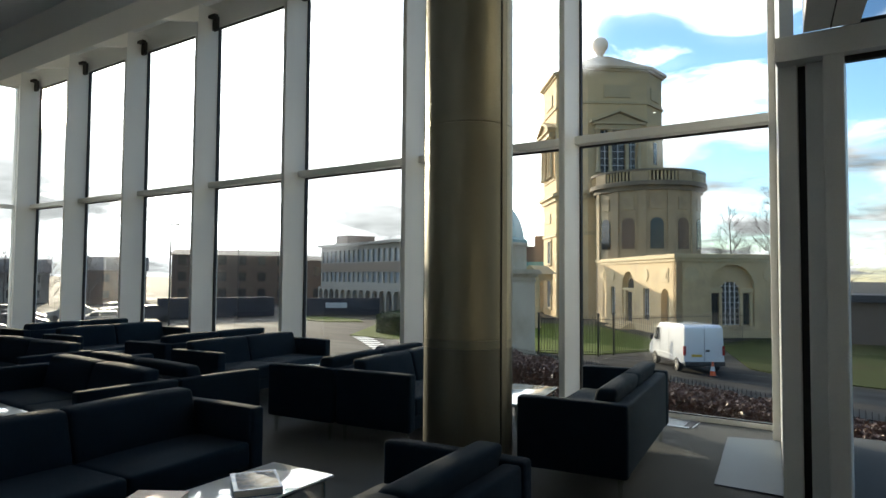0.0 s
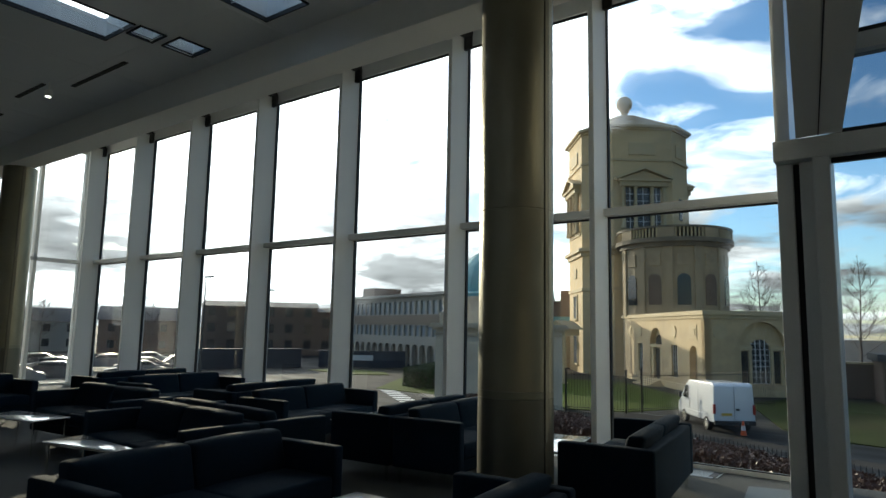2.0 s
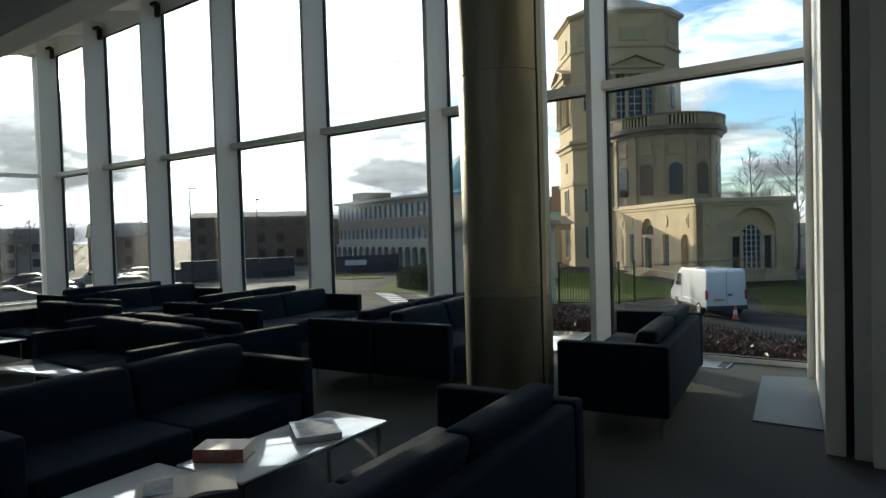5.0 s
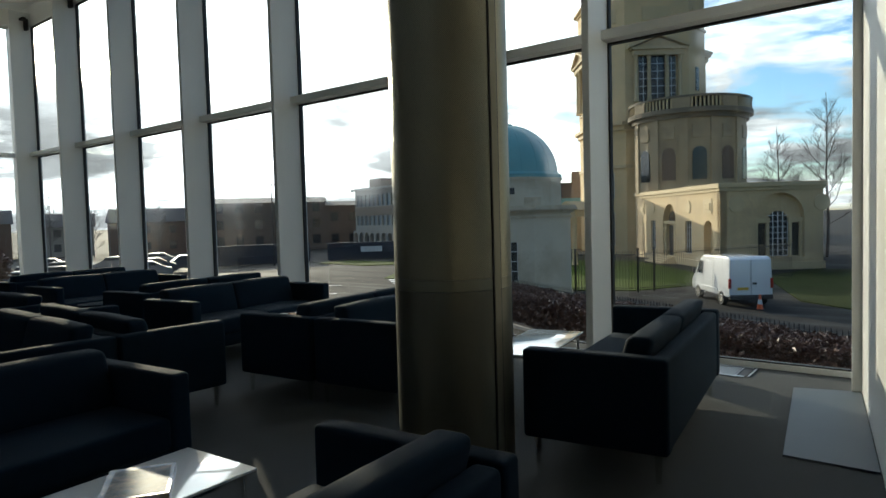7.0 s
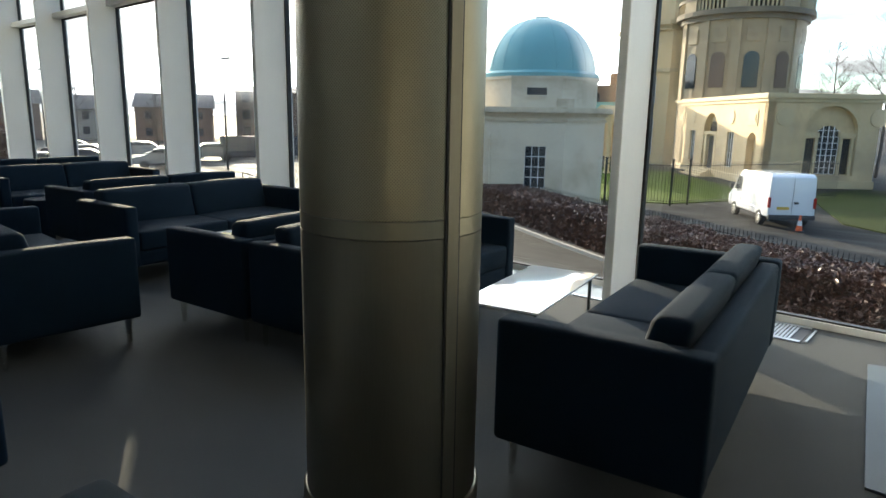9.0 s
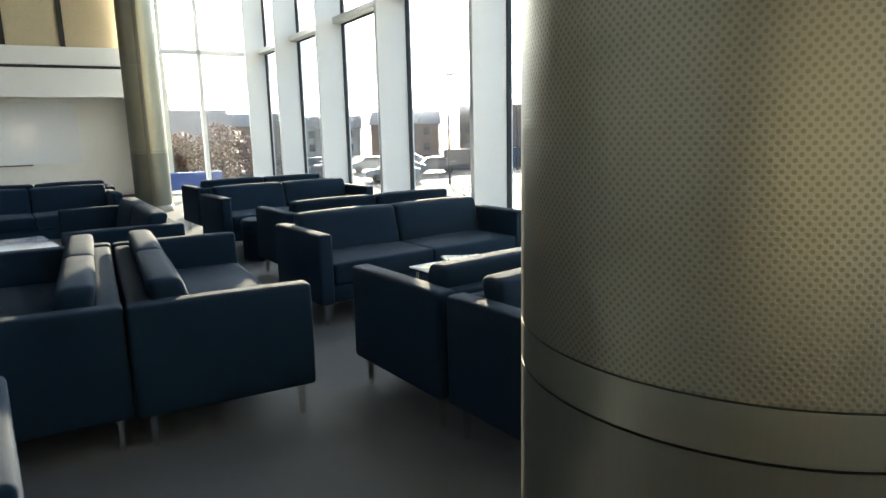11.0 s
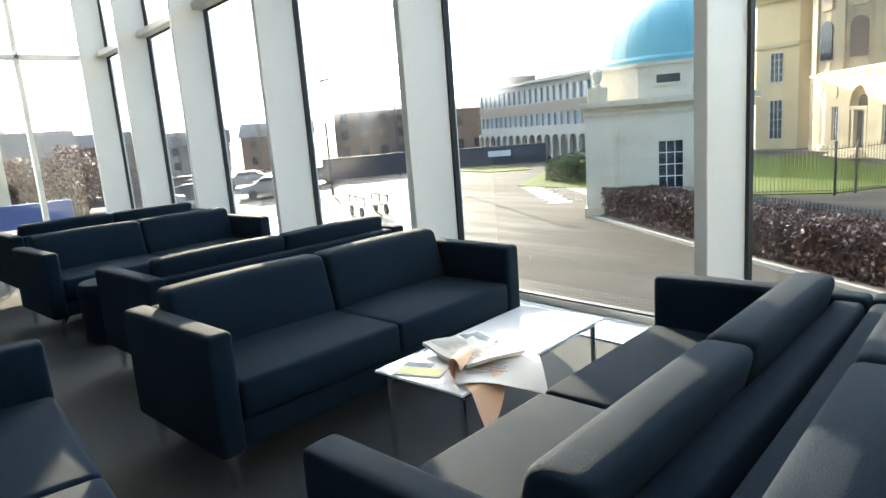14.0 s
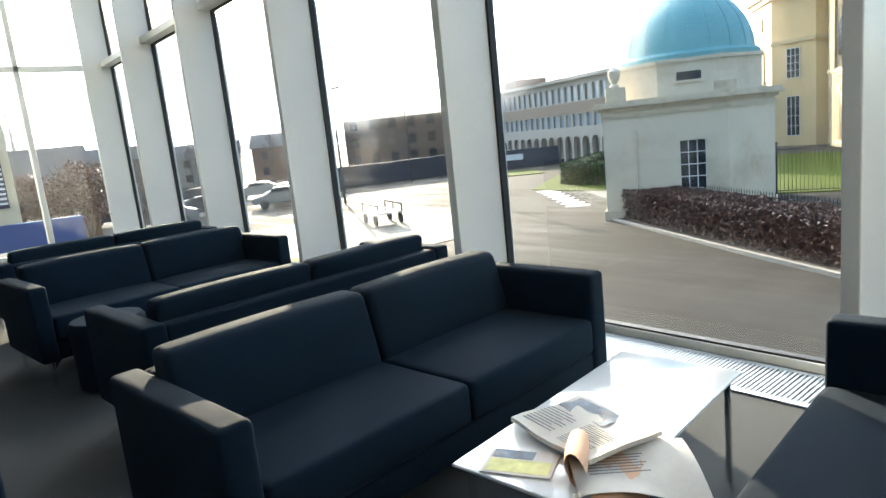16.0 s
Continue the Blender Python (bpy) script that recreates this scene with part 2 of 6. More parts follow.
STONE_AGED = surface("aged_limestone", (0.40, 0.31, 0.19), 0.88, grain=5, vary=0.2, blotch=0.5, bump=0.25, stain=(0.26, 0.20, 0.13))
STONE_PALE = surface("pale_limestone", (0.63, 0.555, 0.42), 0.85, grain=8, vary=0.10, blotch=0.7, bump=0.2, stain=(0.47, 0.38, 0.26))
# Lighter limestone than the wing's, for the tower wall alone.
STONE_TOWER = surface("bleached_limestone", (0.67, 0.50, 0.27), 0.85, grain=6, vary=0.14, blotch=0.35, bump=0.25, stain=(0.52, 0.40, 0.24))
# Darker limestone for the bow's cornice and balustrade rail.
STONE_DARK = surface("sooty_limestone", (0.17, 0.14, 0.10), 0.9, grain=6, vary=0.3, blotch=0.8, bump=0.25, stain=(0.30, 0.24, 0.16))
# Darker copy of the lawn colour, with the building's shade put into it.
GRASS_SHADED = surface("worn_lawn", (0.034, 0.043, 0.010), 0.95, grain=22, vary=0.4, blotch=0.3, bump=0.8, stain=(0.052, 0.040, 0.018))
GRASS_SHADED.node_tree.nodes["Principled BSDF"].inputs["Specular IOR Level"].default_value = 0.08
STONE_STAINED = surface("weathered_limestone", (0.56, 0.48, 0.35), 0.88, grain=7, vary=0.2, blotch=1.6, bump=0.25, stain=(0.34, 0.26, 0.17))
STONE_TRIM = surface("limestone_trim", (0.55, 0.43, 0.25), 0.8, grain=9, vary=0.12, blotch=0.8, bump=0.2)
COPPER = surface("verdigris_copper", (0.17, 0.38, 0.39), 0.6, grain=5, vary=0.10, blotch=0.8, bump=0.1, stain=(0.27, 0.46, 0.45))
SLATE = surface("slate_roof", (0.07, 0.065, 0.065), 0.9, grain=7, vary=0.2, blotch=0.6, bump=0.2)
ASPHALT = surface("asphalt", (0.031, 0.029, 0.026), 0.9, grain=30, vary=0.3, blotch=0.22, bump=0.4, stain=(0.056, 0.051, 0.044))
ASPHALT.node_tree.nodes["Principled BSDF"].inputs["Specular IOR Level"].default_value = 0.10
GRASS_SPECULAR = 0.08
PAVING = surface("pale_paving", (0.095, 0.088, 0.075), 0.85, grain=12, vary=0.12, blotch=0.4, bump=0.2)
KERB = surface("kerb_stone", (0.26, 0.24, 0.21), 0.85, grain=14, vary=0.15, blotch=1, bump=0.3)
PAINT = surface("road_paint", (0.72, 0.72, 0.70), 0.7, grain=30, vary=0.12, blotch=2, bump=0.1)
GRASS = surface("lawn", (0.058, 0.082, 0.008), 0.95, grain=22, vary=0.35, blotch=0.5, bump=0.8)
SOIL = surface("soil", (0.055, 0.042, 0.03), 0.95, grain=14, vary=0.3, blotch=1, bump=0.8)
LEAF_BROWN = surface("beech_leaves", (0.10, 0.046, 0.027), 0.5, grain=9, vary=0.55, blotch=3.0, bump=0.1)
LEAF_GREEN = surface("box_leaves", (0.035, 0.062, 0.018), 0.7, grain=9, vary=0.4, blotch=2.0, bump=0.1)
TWIG = surface("twigs", (0.12, 0.092, 0.072), 0.9, grain=10, vary=0.3, blotch=1, bump=0.2)
IRON = surface("black_iron", (0.015, 0.015, 0.016), 0.5, grain=60, vary=0.2, bump=0.1)
VAN_WHITE = surface("van_paint", (0.78, 0.79, 0.80), 0.25, grain=30, vary=0.02, blotch=1, bump=0.0, coat=0.7)
VAN_DARK = surface("black_plastic", (0.02, 0.02, 0.022), 0.5, grain=40, vary=0.1, bump=0.05)
DARKGLASS = surface("dark_window", (0.02, 0.025, 0.03), 0.06, grain=2, vary=0.2, bump=0.0)
TYRE = surface("tyre_rubber", (0.02, 0.02, 0.02), 0.85, grain=60, vary=0.2, bump=0.3)
RED = surface("red_lens", (0.35, 0.02, 0.015), 0.2, grain=30, vary=0.1, bump=0.0)
ORANGE = surface("orange_plastic", (0.72, 0.11, 0.02), 0.4, grain=30, vary=0.05, bump=0.0)
CONCRETE_DARK = surface("stained_concrete", (0.26, 0.20, 0.15), 0.85, grain=4, vary=0.12, blotch=0.3, bump=0.15)
CONCRETE = surface("pale_concrete", (0.36, 0.33, 0.28), 0.85, grain=4, vary=0.1, blotch=0.3, bump=0.15)
BRICK = surface("brown_brick", (0.22, 0.13, 0.085), 0.9, grain=5, vary=0.2, blotch=0.5, bump=0.2)
BRICK_DULL = surface("dull_brick", (0.16, 0.115, 0.085), 0.9, grain=4, vary=0.2, blotch=0.4, bump=0.2)
HOARD = surface("dark_hoarding", (0.03, 0.032, 0.045), 0.6, grain=6, vary=0.15, blotch=0.5, bump=0.1)
YELLOW = surface("yellow_paint", (0.62, 0.40, 0.03), 0.5, grain=20, vary=0.1, bump=0.0)
CREAM_PANEL = surface("cream_panel", (0.62, 0.54, 0.36), 0.6, grain=20, vary=0.06, bump=0.05)
BLUE = surface("blue_panel", (0.05, 0.08, 0.22), 0.5, grain=20, vary=0.1, bump=0.0)
PAPER = surface("newsprint", (0.66, 0.62, 0.56), 0.85, grain=70, vary=0.06, blotch=8, bump=0.05)
PINK_PAPER = surface("salmon_newsprint", (0.72, 0.46, 0.30), 0.85, grain=70, vary=0.06, blotch=8, bump=0.05)
INK = surface("ink_grey", (0.20, 0.20, 0.21), 0.85, grain=300, vary=0.5, blotch=60, bump=0.0)
PHOTO = surface("printed_photo", (0.09, 0.12, 0.17), 0.6, grain=18, vary=0.8, blotch=9, bump=0.0, stain=(0.45, 0.38, 0.32))
COVER_BLUE = surface("blue_book_cover", (0.03, 0.09, 0.24), 0.3, grain=30, vary=0.3, blotch=7, bump=0.0, stain=(0.30, 0.36, 0.42))
COVER_RED = surface("red_book_cover", (0.24, 0.10, 0.065), 0.4, grain=30, vary=0.2, blotch=9, bump=0.0, stain=(0.42, 0.28, 0.2))
# Pale base colour stands in for sky reflected in the office windows.
SKY_GLASS = surface("pale_window", (0.35, 0.38, 0.40), 0.08, grain=2, vary=0.15, bump=0.0)
YELLOWISH = surface("yellow_green_print", (0.62, 0.60, 0.22), 0.6, grain=30, vary=0.3, blotch=9, bump=0.0)
GRASS.node_tree.nodes["Principled BSDF"].inputs["Specular IOR Level"].default_value = GRASS_SPECULAR
LAMP_ON = glow("spot_lamp_lens", (1.0, 0.93, 0.8), 9.0)


def streaks(m, low, high, turn):
    """Long damp streaks along the road that change the gloss."""
    n, l = m.node_tree.nodes, m.node_tree.links
    b = n["Principled BSDF"]
    co = n.new("ShaderNodeTexCoord")
    mp = n.new("ShaderNodeMapping")
    mp.inputs["Rotation"].default_value, mp.inputs["Scale"].default_value = (0, 0, radians(turn)), (0.09, 0.75, 1)
    no = n.new("ShaderNodeTexNoise")
    no.inputs["Scale"].default_value, no.inputs["Detail"].default_value, no.inputs["Distortion"].default_value = 1.0, 7, 0.6
    l.new(co.outputs["Object"], mp.inputs[0]); l.new(mp.outputs[0], no.inputs["Vector"])
    mr = n.new("ShaderNodeMapRange")
    mr.inputs["From Min"].default_value, mr.inputs["From Max"].default_value = 0.40, 0.62
    mr.inputs["To Min"].default_value, mr.inputs["To Max"].default_value = high, low
    l.new(no.outputs[0], mr.inputs["Value"]); l.new(mr.outputs[0], b.inputs["Roughness"])


streaks(ASPHALT, 0.72, 0.97, 55)


# ---- mesh helpers ----
def mesh_of(name, bm):
    me = bpy.data.meshes.new(name)
    bmesh.ops.recalc_face_normals(bm, faces=bm.faces)
    bm.to_mesh(me)
    bm.free()
    return me


def part(name, bm, material, parent=None, label="", smooth=False, m=None):
    """One mesh object under a thing or part (or on its own)."""
    me = mesh_of(name, bm)
    me.materials.append(material)
    if smooth:
        me.polygons.foreach_set("use_smooth", [True] * len(me.polygons))
        me.set_sharp_from_angle(angle=radians(40))
    ob = new(name, me)
    if parent:
        ob.parent = parent
    if m is not None:
        ob.matrix_basis = m
    if label:
        ob["label"] = label
    return ob


def again(ob, parent, m):
    """Another object on the same mesh."""
    o = new(ob.name.split(".")[0], ob.data)
    o.parent = parent
    o.matrix_basis = m
    return o


def thing(name, label, category, m=None, group="", kind=""):
    ob = new(name)
    ob.empty_display_size = 0.1
    if m is not None:
        ob.matrix_basis = m
    return tagged(ob, label, category, group, kind)


def box(bm, x0, x1, y0, y1, z0, z1, bevel=0.0, m=None):
    vs = [bm.verts.new((x, y, z)) for z in (z0, z1) for y in (y0, y1) for x in (x0, x1)]
    fs = [bm.faces.new([vs[i] for i in q]) for q in ((0, 2, 3, 1), (4, 5, 7, 6), (0, 1, 5, 4), (2, 6, 7, 3), (0, 4, 6, 2), (1, 3, 7, 5))]
    if bevel:
        es = {e for f in fs for e in f.edges}
        made = bmesh.ops.bevel(bm, geom=list(es), offset=bevel, segments=2, affect="EDGES", profile=0.6)
        vs = list({v for f in made["faces"] for v in f.verts} | {v for v in vs if v.is_valid})
    if m is not None:
        bmesh.ops.transform(bm, matrix=m, verts=[v for v in vs if v.is_valid])
    return bm


def one_box(*a, **k):
    return box(bmesh.new(), *a, **k)


def rounded(sx, sy, sz, r, puff=0.0, lean=0.0, n=5):
    """A soft block centred on its base: rounded edges, swollen faces."""
    def ticks(h):
        inner = list(np.linspace(-(h - r), h - r, n))
        return [-h, -h + r * 0.12, -h + r * 0.45] + inner + [h - r * 0.45, h - r * 0.12, h]
    hx, hy, hz = sx / 2, sy / 2, sz / 2
    T = (ticks(hx), ticks(hy), ticks(hz))
    bm, cache = bmesh.new(), {}

    def vert(p):
        if p not in cache:
            q = Vector(p)
            c = Vector([max(-h + r, min(h - r, a)) for a, h in zip(p, (hx, hy, hz))])
            d = q - c
            if d.length > 1e-9:
                q = c + d.normalized() * r
            u, v, w = q.x / hx, q.y / hy, q.z / hz
            q.z += puff * (1 - u * u) * (1 - v * v) * (1 if w > 0 else -0.2) * abs(w)
            q.y += puff * 0.7 * (1 - u * u) * (1 - w * w) * v
            q.x += puff * 0.3 * (1 - v * v) * (1 - w * w) * u
            q.y += lean * (q.z + hz) / sz
            q.z += hz
            cache[p] = bm.verts.new(q)
        return cache[p]
    for ax in range(3):
        a, b = [i for i in range(3) if i != ax]
        for side in (0, -1):
            for i in range(len(T[a]) - 1):
                for j in range(len(T[b]) - 1):
                    quad = []
                    for di, dj in ((0, 0), (1, 0), (1, 1), (0, 1)):
                        p = [0, 0, 0]
                        p[ax], p[a], p[b] = T[ax][side], T[a][i + di], T[b][j + dj]
                        quad.append(vert(tuple(round(c, 6) for c in p)))
                    bm.faces.new(quad)
    return bm


def lathe(profile, n=32, start=0.0, sweep=2 * math.pi, bm=None, centre=(0, 0, 0)):
    """A turned body from (radius, height) pairs."""
    bm = bm or bmesh.new()
    full = abs(sweep - 2 * math.pi) < 1e-6
    count = n if full else n + 1
    rings = []
    for r, z in profile:
        rings.append([bm.verts.new((centre[0] + r * math.cos(start + sweep * i / n), centre[1] + r * math.sin(start + sweep * i / n), centre[2] + z)) for i in range(count)])
    for a, b in zip(rings, rings[1:]):
        for i in range(n):
            j = (i + 1) % count
            bm.faces.new((a[i], a[j], b[j], b[i]))
    if full:
        for ring in (rings[0], rings[-1]):
            try:
                bm.faces.new(ring)
            except ValueError:
                pass
    return bm


def tube(bm, pts, r, n=8, r2=None):
    """A round rod along points, tapering to r2."""
    pts = [Vector(p) for p in pts]
    r2 = r if r2 is None else r2
    rings = []
    for i, p in enumerate(pts):
        d = (pts[min(i + 1, len(pts) - 1)] - pts[max(i - 1, 0)]).normalized()
        a = d.orthogonal().normalized()
        b = d.cross(a)
        rr = r + (r2 - r) * i / max(1, len(pts) - 1)
        rings.append([bm.verts.new(p + (a * math.cos(2 * math.pi * k / n) + b * math.sin(2 * math.pi * k / n)) * rr) for k in range(n)])
    for p, q in zip(rings, rings[1:]):
        k0 = min(range(n), key=lambda k: (q[k].co - p[0].co).length)
        for k in range(n):
            bm.faces.new((p[k], p[(k + 1) % n], q[(k + 1 + k0) % n], q[(k + k0) % n]))
    bm.faces.new(rings[0][::-1]); bm.faces.new(rings[-1])
    return bm


def prism(bm, poly, z0, z1):
    """A flat polygon pulled up from z0 to z1."""
    lo = [bm.verts.new((x, y, z0)) for x, y in poly]
    hi = [bm.verts.new((x, y, z1)) for x, y in poly]
    bm.faces.new(lo[::-1]); bm.faces.new(hi)
    for i in range(len(poly)):
        j = (i + 1) % len(poly)
        bm.faces.new((lo[i], lo[j], hi[j], hi[i]))
    return bm


def setting(name, bm, material, label="", smooth=False, category=""):
    ob = part(name, bm, material, smooth=smooth)
    return tagged(ob, label, category or name.split("_")[0], kind="structure")


# ---- the room: floor, glazed wall, end wall, ceiling ----
GLASS_Y, FIN_Y, HEAD = 6.85, 6.42, 5.74
FINS = [-2.23, -4.41, -6.68, -8.88, -11.07, -13.28, -15.49]
END_X = -15.95

floor = setting("floor", one_box(END_X - 1.3, 4.3, -6.3, 6.98, -0.35, 0.0), CARPET, "dark grey carpet floor of the lounge", category="floor")
# the corner beyond the stepped wall is open air: the floor's pale plate and vents lie at the glass
plate = setting("trim_1", prism(bmesh.new(), [(-0.36, 4.78), (0.075, 4.78), (-0.14, 6.38), (-0.55, 6.27)], 0.001, 0.012), MAT_PLATE, "pale smooth floor plate beside the window corner", category="floor plate")
bm = bmesh.new()
box(bm, END_X, -0.93, 6.42, 6.46, 0.001, 0.008)
box(bm, END_X, -0.93, 6.76, 6.80, 0.001, 0.008)
vent = setting("trim_2", bm, VENT_METAL, "long pale metal floor vent below the windows", category="vent")
slat = part("slat", one_box(-0.006, 0.006, 0, 0.30, 0, 0.006), VENT_METAL, vent)
slat.matrix_basis = pose(-0.9, 6.46, 0.002)
for i in range(270):
    x = -1.0 - i * 0.022
    again(slat, vent, pose(x, 6.46, 0.002))
bm = bmesh.new()
for i in range(420):
    x = -1.0 - (270 + i) * 0.022
    if x > END_X:
        box(bm, x - 0.006, x + 0.006, 6.46, 6.76, 0.002, 0.008)
rest = part("slats_beyond", bm, VENT_METAL, vent)
rest["kind"] = "stuff"
# Flat black sheet stands in for the shaded depth below the slats.
vent_dark = setting("trim_3", one_box(END_X, -0.93, 6.46, 6.76, 0.0005, 0.0016), GASKET, "black sheet under the floor vent, for its shaded depth", category="vent")


def window_bay(name, x0, x1, y, label):
    """A bay of the glazed wall: two panes with a transom, gaskets and a sill rail."""
    w = thing(name, label, "window", kind="structure")
    part("sill_rail", one_box(x0, x1, y - 0.03, y + 0.05, 0.0, 0.05, bevel=0.006), FRAME, w)
    part("transom", one_box(x0, x1, y - 0.16, y + 0.02, 2.93, 3.02, bevel=0.006), FRAME, w)
    part("head_rail", one_box(x0, x1, y - 0.05, y + 0.05, HEAD, HEAD + 0.07, bevel=0.006), FRAME, w)
    bm = bmesh.new()
    for za, zb in ((0.05, 2.93), (3.02, HEAD)):
        box(bm, x0, x0 + 0.025, y - 0.02, y + 0.03, za, zb)
        box(bm, x1 - 0.025, x1, y - 0.02, y + 0.03, za, zb)
        box(bm, x0 + 0.025, x1 - 0.025, y - 0.02, y + 0.03, za, za + 0.012)
        box(bm, x0 + 0.025, x1 - 0.025, y - 0.02, y + 0.03, zb - 0.018, zb)
    part("gasket", bm, GASKET, w, "black rubber gasket")
    for za, zb in ((0.062, 2.912), (3.032, HEAD - 0.018)):
        bm = bmesh.new()
        vs = [bm.verts.new(p) for p in ((x0 + 0.025, y, za), (x1 - 0.025, y, za), (x1 - 0.025, y, zb), (x0 + 0.025, y, zb))]
        bm.faces.new(vs)
        part("pane", bm, PANE, w, "clear glass pane")
    return w


edges = [-0.20] + FINS
for i, (a, b) in enumerate(zip(edges, edges[1:])):
    window_bay("window_%d" % (i + 1), b + 0.03, a - 0.03 if i else a, GLASS_Y, "floor-to-ceiling glazed bay with a white transom")
window_bay("window_8", END_X + 0.05, FINS[-1] - 0.03, GLASS_Y, "narrow glazed bay at the room's end")
for i, x in enumerate(FINS):
    f = setting("mullion_%d" % (i + 1), one_box(x - 0.035, x + 0.035, FIN_Y, GLASS_Y + 0.06, 0, HEAD + 0.3, bevel=0.008), FRAME, "deep white metal window fin", category="mullion")
    # bracket from the fin's head to the beam, with its black actuator
    bm = bmesh.new()
    bm2 = [bm.verts.new(p) for p in ((x - 0.05, FIN_Y, HEAD - 0.02), (x - 0.05, FIN_Y, HEAD + 0.32), (x - 0.05, 4.6, 5.4), (x - 0.05, 4.6, 5.2))]
    face = bm.faces.new(bm2)
    ext = bmesh.ops.extrude_face_region(bm, geom=[face])
    bmesh.ops.translate(bm, vec=(0.10, 0, 0), verts=[v for v in ext["geom"] if isinstance(v, bmesh.types.BMVert)])
    part("bracket", bm, WHITE, f, "cream painted bracket")
    bm = bmesh.new()
    box(bm, x + 0.05, x + 0.17, GLASS_Y - 0.16, GLASS_Y - 0.10, HEAD - 0.10, HEAD + 0.14, bevel=0.01)
    box(bm, x + 0.03, x + 0.22, GLASS_Y - 0.24, GLASS_Y - 0.16, HEAD + 0.10, HEAD + 0.15, bevel=0.01)
    part("actuator", bm, GASKET, f, "black window actuator")

# the corner post and the return wall where the facade steps back
bm = bmesh.new()
box(bm, -0.20, -0.12, 6.40, 6.93, 0, HEAD + 0.3, bevel=0.01)
setting("mullion_8", bm, FRAME, "white metal corner post", category="post")
bm = prism(bmesh.new(), [(-0.135, 6.40), (0.125, 4.46), (0.205, 4.46), (-0.045, 6.90), (-0.115, 6.90), (-0.115, 6.40)], 0, 6.2)
setting("wall_return", bm, FRAME, "grey-white metal clad return wall", category="wall")
jamb = thing("door_frame", "stepped white metal jamb with a black shadow gap", "frame", kind="structure")
part("cladding", one_box(0.13, 0.235, 4.30, 4.46, 0, 2.72, bevel=0.006), FRAME, jamb)
part("shadow_gap", one_box(0.235, 0.28, 4.34, 4.46, 0, 2.72), GASKET, jamb)
part("post", one_box(0.28, 0.375, 4.28, 4.46, 0, 2.72, bevel=0.008), FRAME, jamb)
part("outer_post", one_box(0.375, 0.48, 4.18, 4.46, 0, 2.72, bevel=0.01), FRAME, jamb)
# the glazed wall to the east of the step
RY = 4.28
east = thing("window_9", "glazed wall with a low window below tinted upper panes", "window", kind="structure")
part("sill_rail", one_box(0.48, 4.2, RY - 0.03, RY + 0.05, 0, 0.06, bevel=0.006), FRAME, east)
part("transom", one_box(0.13, 4.2, RY - 0.10, RY + 0.08, 2.72, 2.87, bevel=0.008), FRAME, east)
part("upper_transom", one_box(0.48, 4.2, RY - 0.08, RY + 0.08, 3.44, 3.56, bevel=0.008), FRAME, east)
bm = bmesh.new()
box(bm, 0.48, 4.2, RY - 0.02, RY + 0.02, 2.685, 2.72)
box(bm, 0.48, 4.2, RY - 0.03, RY + 0.02, 2.87, 2.915)
box(bm, 0.48, 4.2, RY - 0.03, RY + 0.02, 3.56, 3.61)
part("gasket", bm, GASKET, east, "black rubber gasket")
for za, zb, mt in ((0.06, 2.685, PANE), (2.915, 3.44, TINTED), (3.61, 4.9, TINTED)):
    bm = bmesh.new()
    bm.faces.new([bm.verts.new(p) for p in ((0.48, RY, za), (4.2, RY, za), (4.2, RY, zb), (0.48, RY, zb))])
    part("pane", bm, mt, east, "glass pane")
for x in (2.45,):
    part("mullion", one_box(x - 0.04, x + 0.04, RY - 0.10, RY + 0.06, 0, 4.9, bevel=0.008), FRAME, east)
bm = prism(bmesh.new(), [(0.28, RY - 0.10), (1.56, -6.0), (1.84, -6.0), (0.56, RY - 0.10)], 2.87, 4.9)
yb = setting("beam_2", bm, WHITE, "boxed cream ceiling beam", category="beam")
part("seam", prism(bmesh.new(), [(0.417, RY - 0.12), (1.697, -6.0), (1.704, -6.0), (0.424, RY - 0.12)], 2.865, 2.872), GASKET, yb)

# end wall: glazing beside the column, then a white wall under a gallery
ew = thing("window_10", "glazed end wall with a white transom", "window", kind="structure")
for y in (4.42, 5.55):
    part("mullion", one_box(END_X - 0.06, END_X + 0.10, y - 0.04, y + 0.04, 0, HEAD, bevel=0.008), FRAME, ew)
part("corner_post", one_box(END_X - 0.10, END_X + 0.05, 6.55, GLASS_Y + 0.06, 0, HEAD + 0.3, bevel=0.01), FRAME, ew)
part("transom", one_box(END_X - 0.04, END_X + 0.10, 4.46, 6.55, 2.93, 3.02, bevel=0.006), FRAME, ew)
part("sill_rail", one_box(END_X - 0.04, END_X + 0.04, 4.46, 6.55, 0, 0.05), FRAME, ew)
part("head_rail", one_box(END_X - 0.05, END_X + 0.05, 4.46, 6.55, HEAD, HEAD + 0.3), FRAME, ew)
for y0, y1 in ((4.46, 5.51), (5.59, 6.55)):
    for z0, z1 in ((0.05, 2.93), (3.02, HEAD)):
        bm = bmesh.new()
        bm.faces.new([bm.verts.new(p) for p in ((END_X, y0, z0), (END_X, y1, z0), (END_X, y1, z1), (END_X, y0, z1))])
        part("pane", bm, PANE, ew, "clear glass pane")

bm = bmesh.new()
box(bm, END_X - 1.2, END_X - 1.0, -6.2, 4.40, 0, 2.66)
setting("wall_west", bm, WHITE, "white painted end wall", category="wall")
setting("wall_west_flank", one_box(END_X - 1.0, END_X + 0.04, 4.20, 4.38, 0, 6.2), WHITE, "white painted flank wall", category="wall")
bm = bmesh.new()
box(bm, END_X - 1.2, END_X, -6.2, 4.20, 2.66, 3.0, bevel=0.01)
box(bm, END_X - 0.2, END_X - 0.02, -6.2, 4.20, 2.05, 2.66)
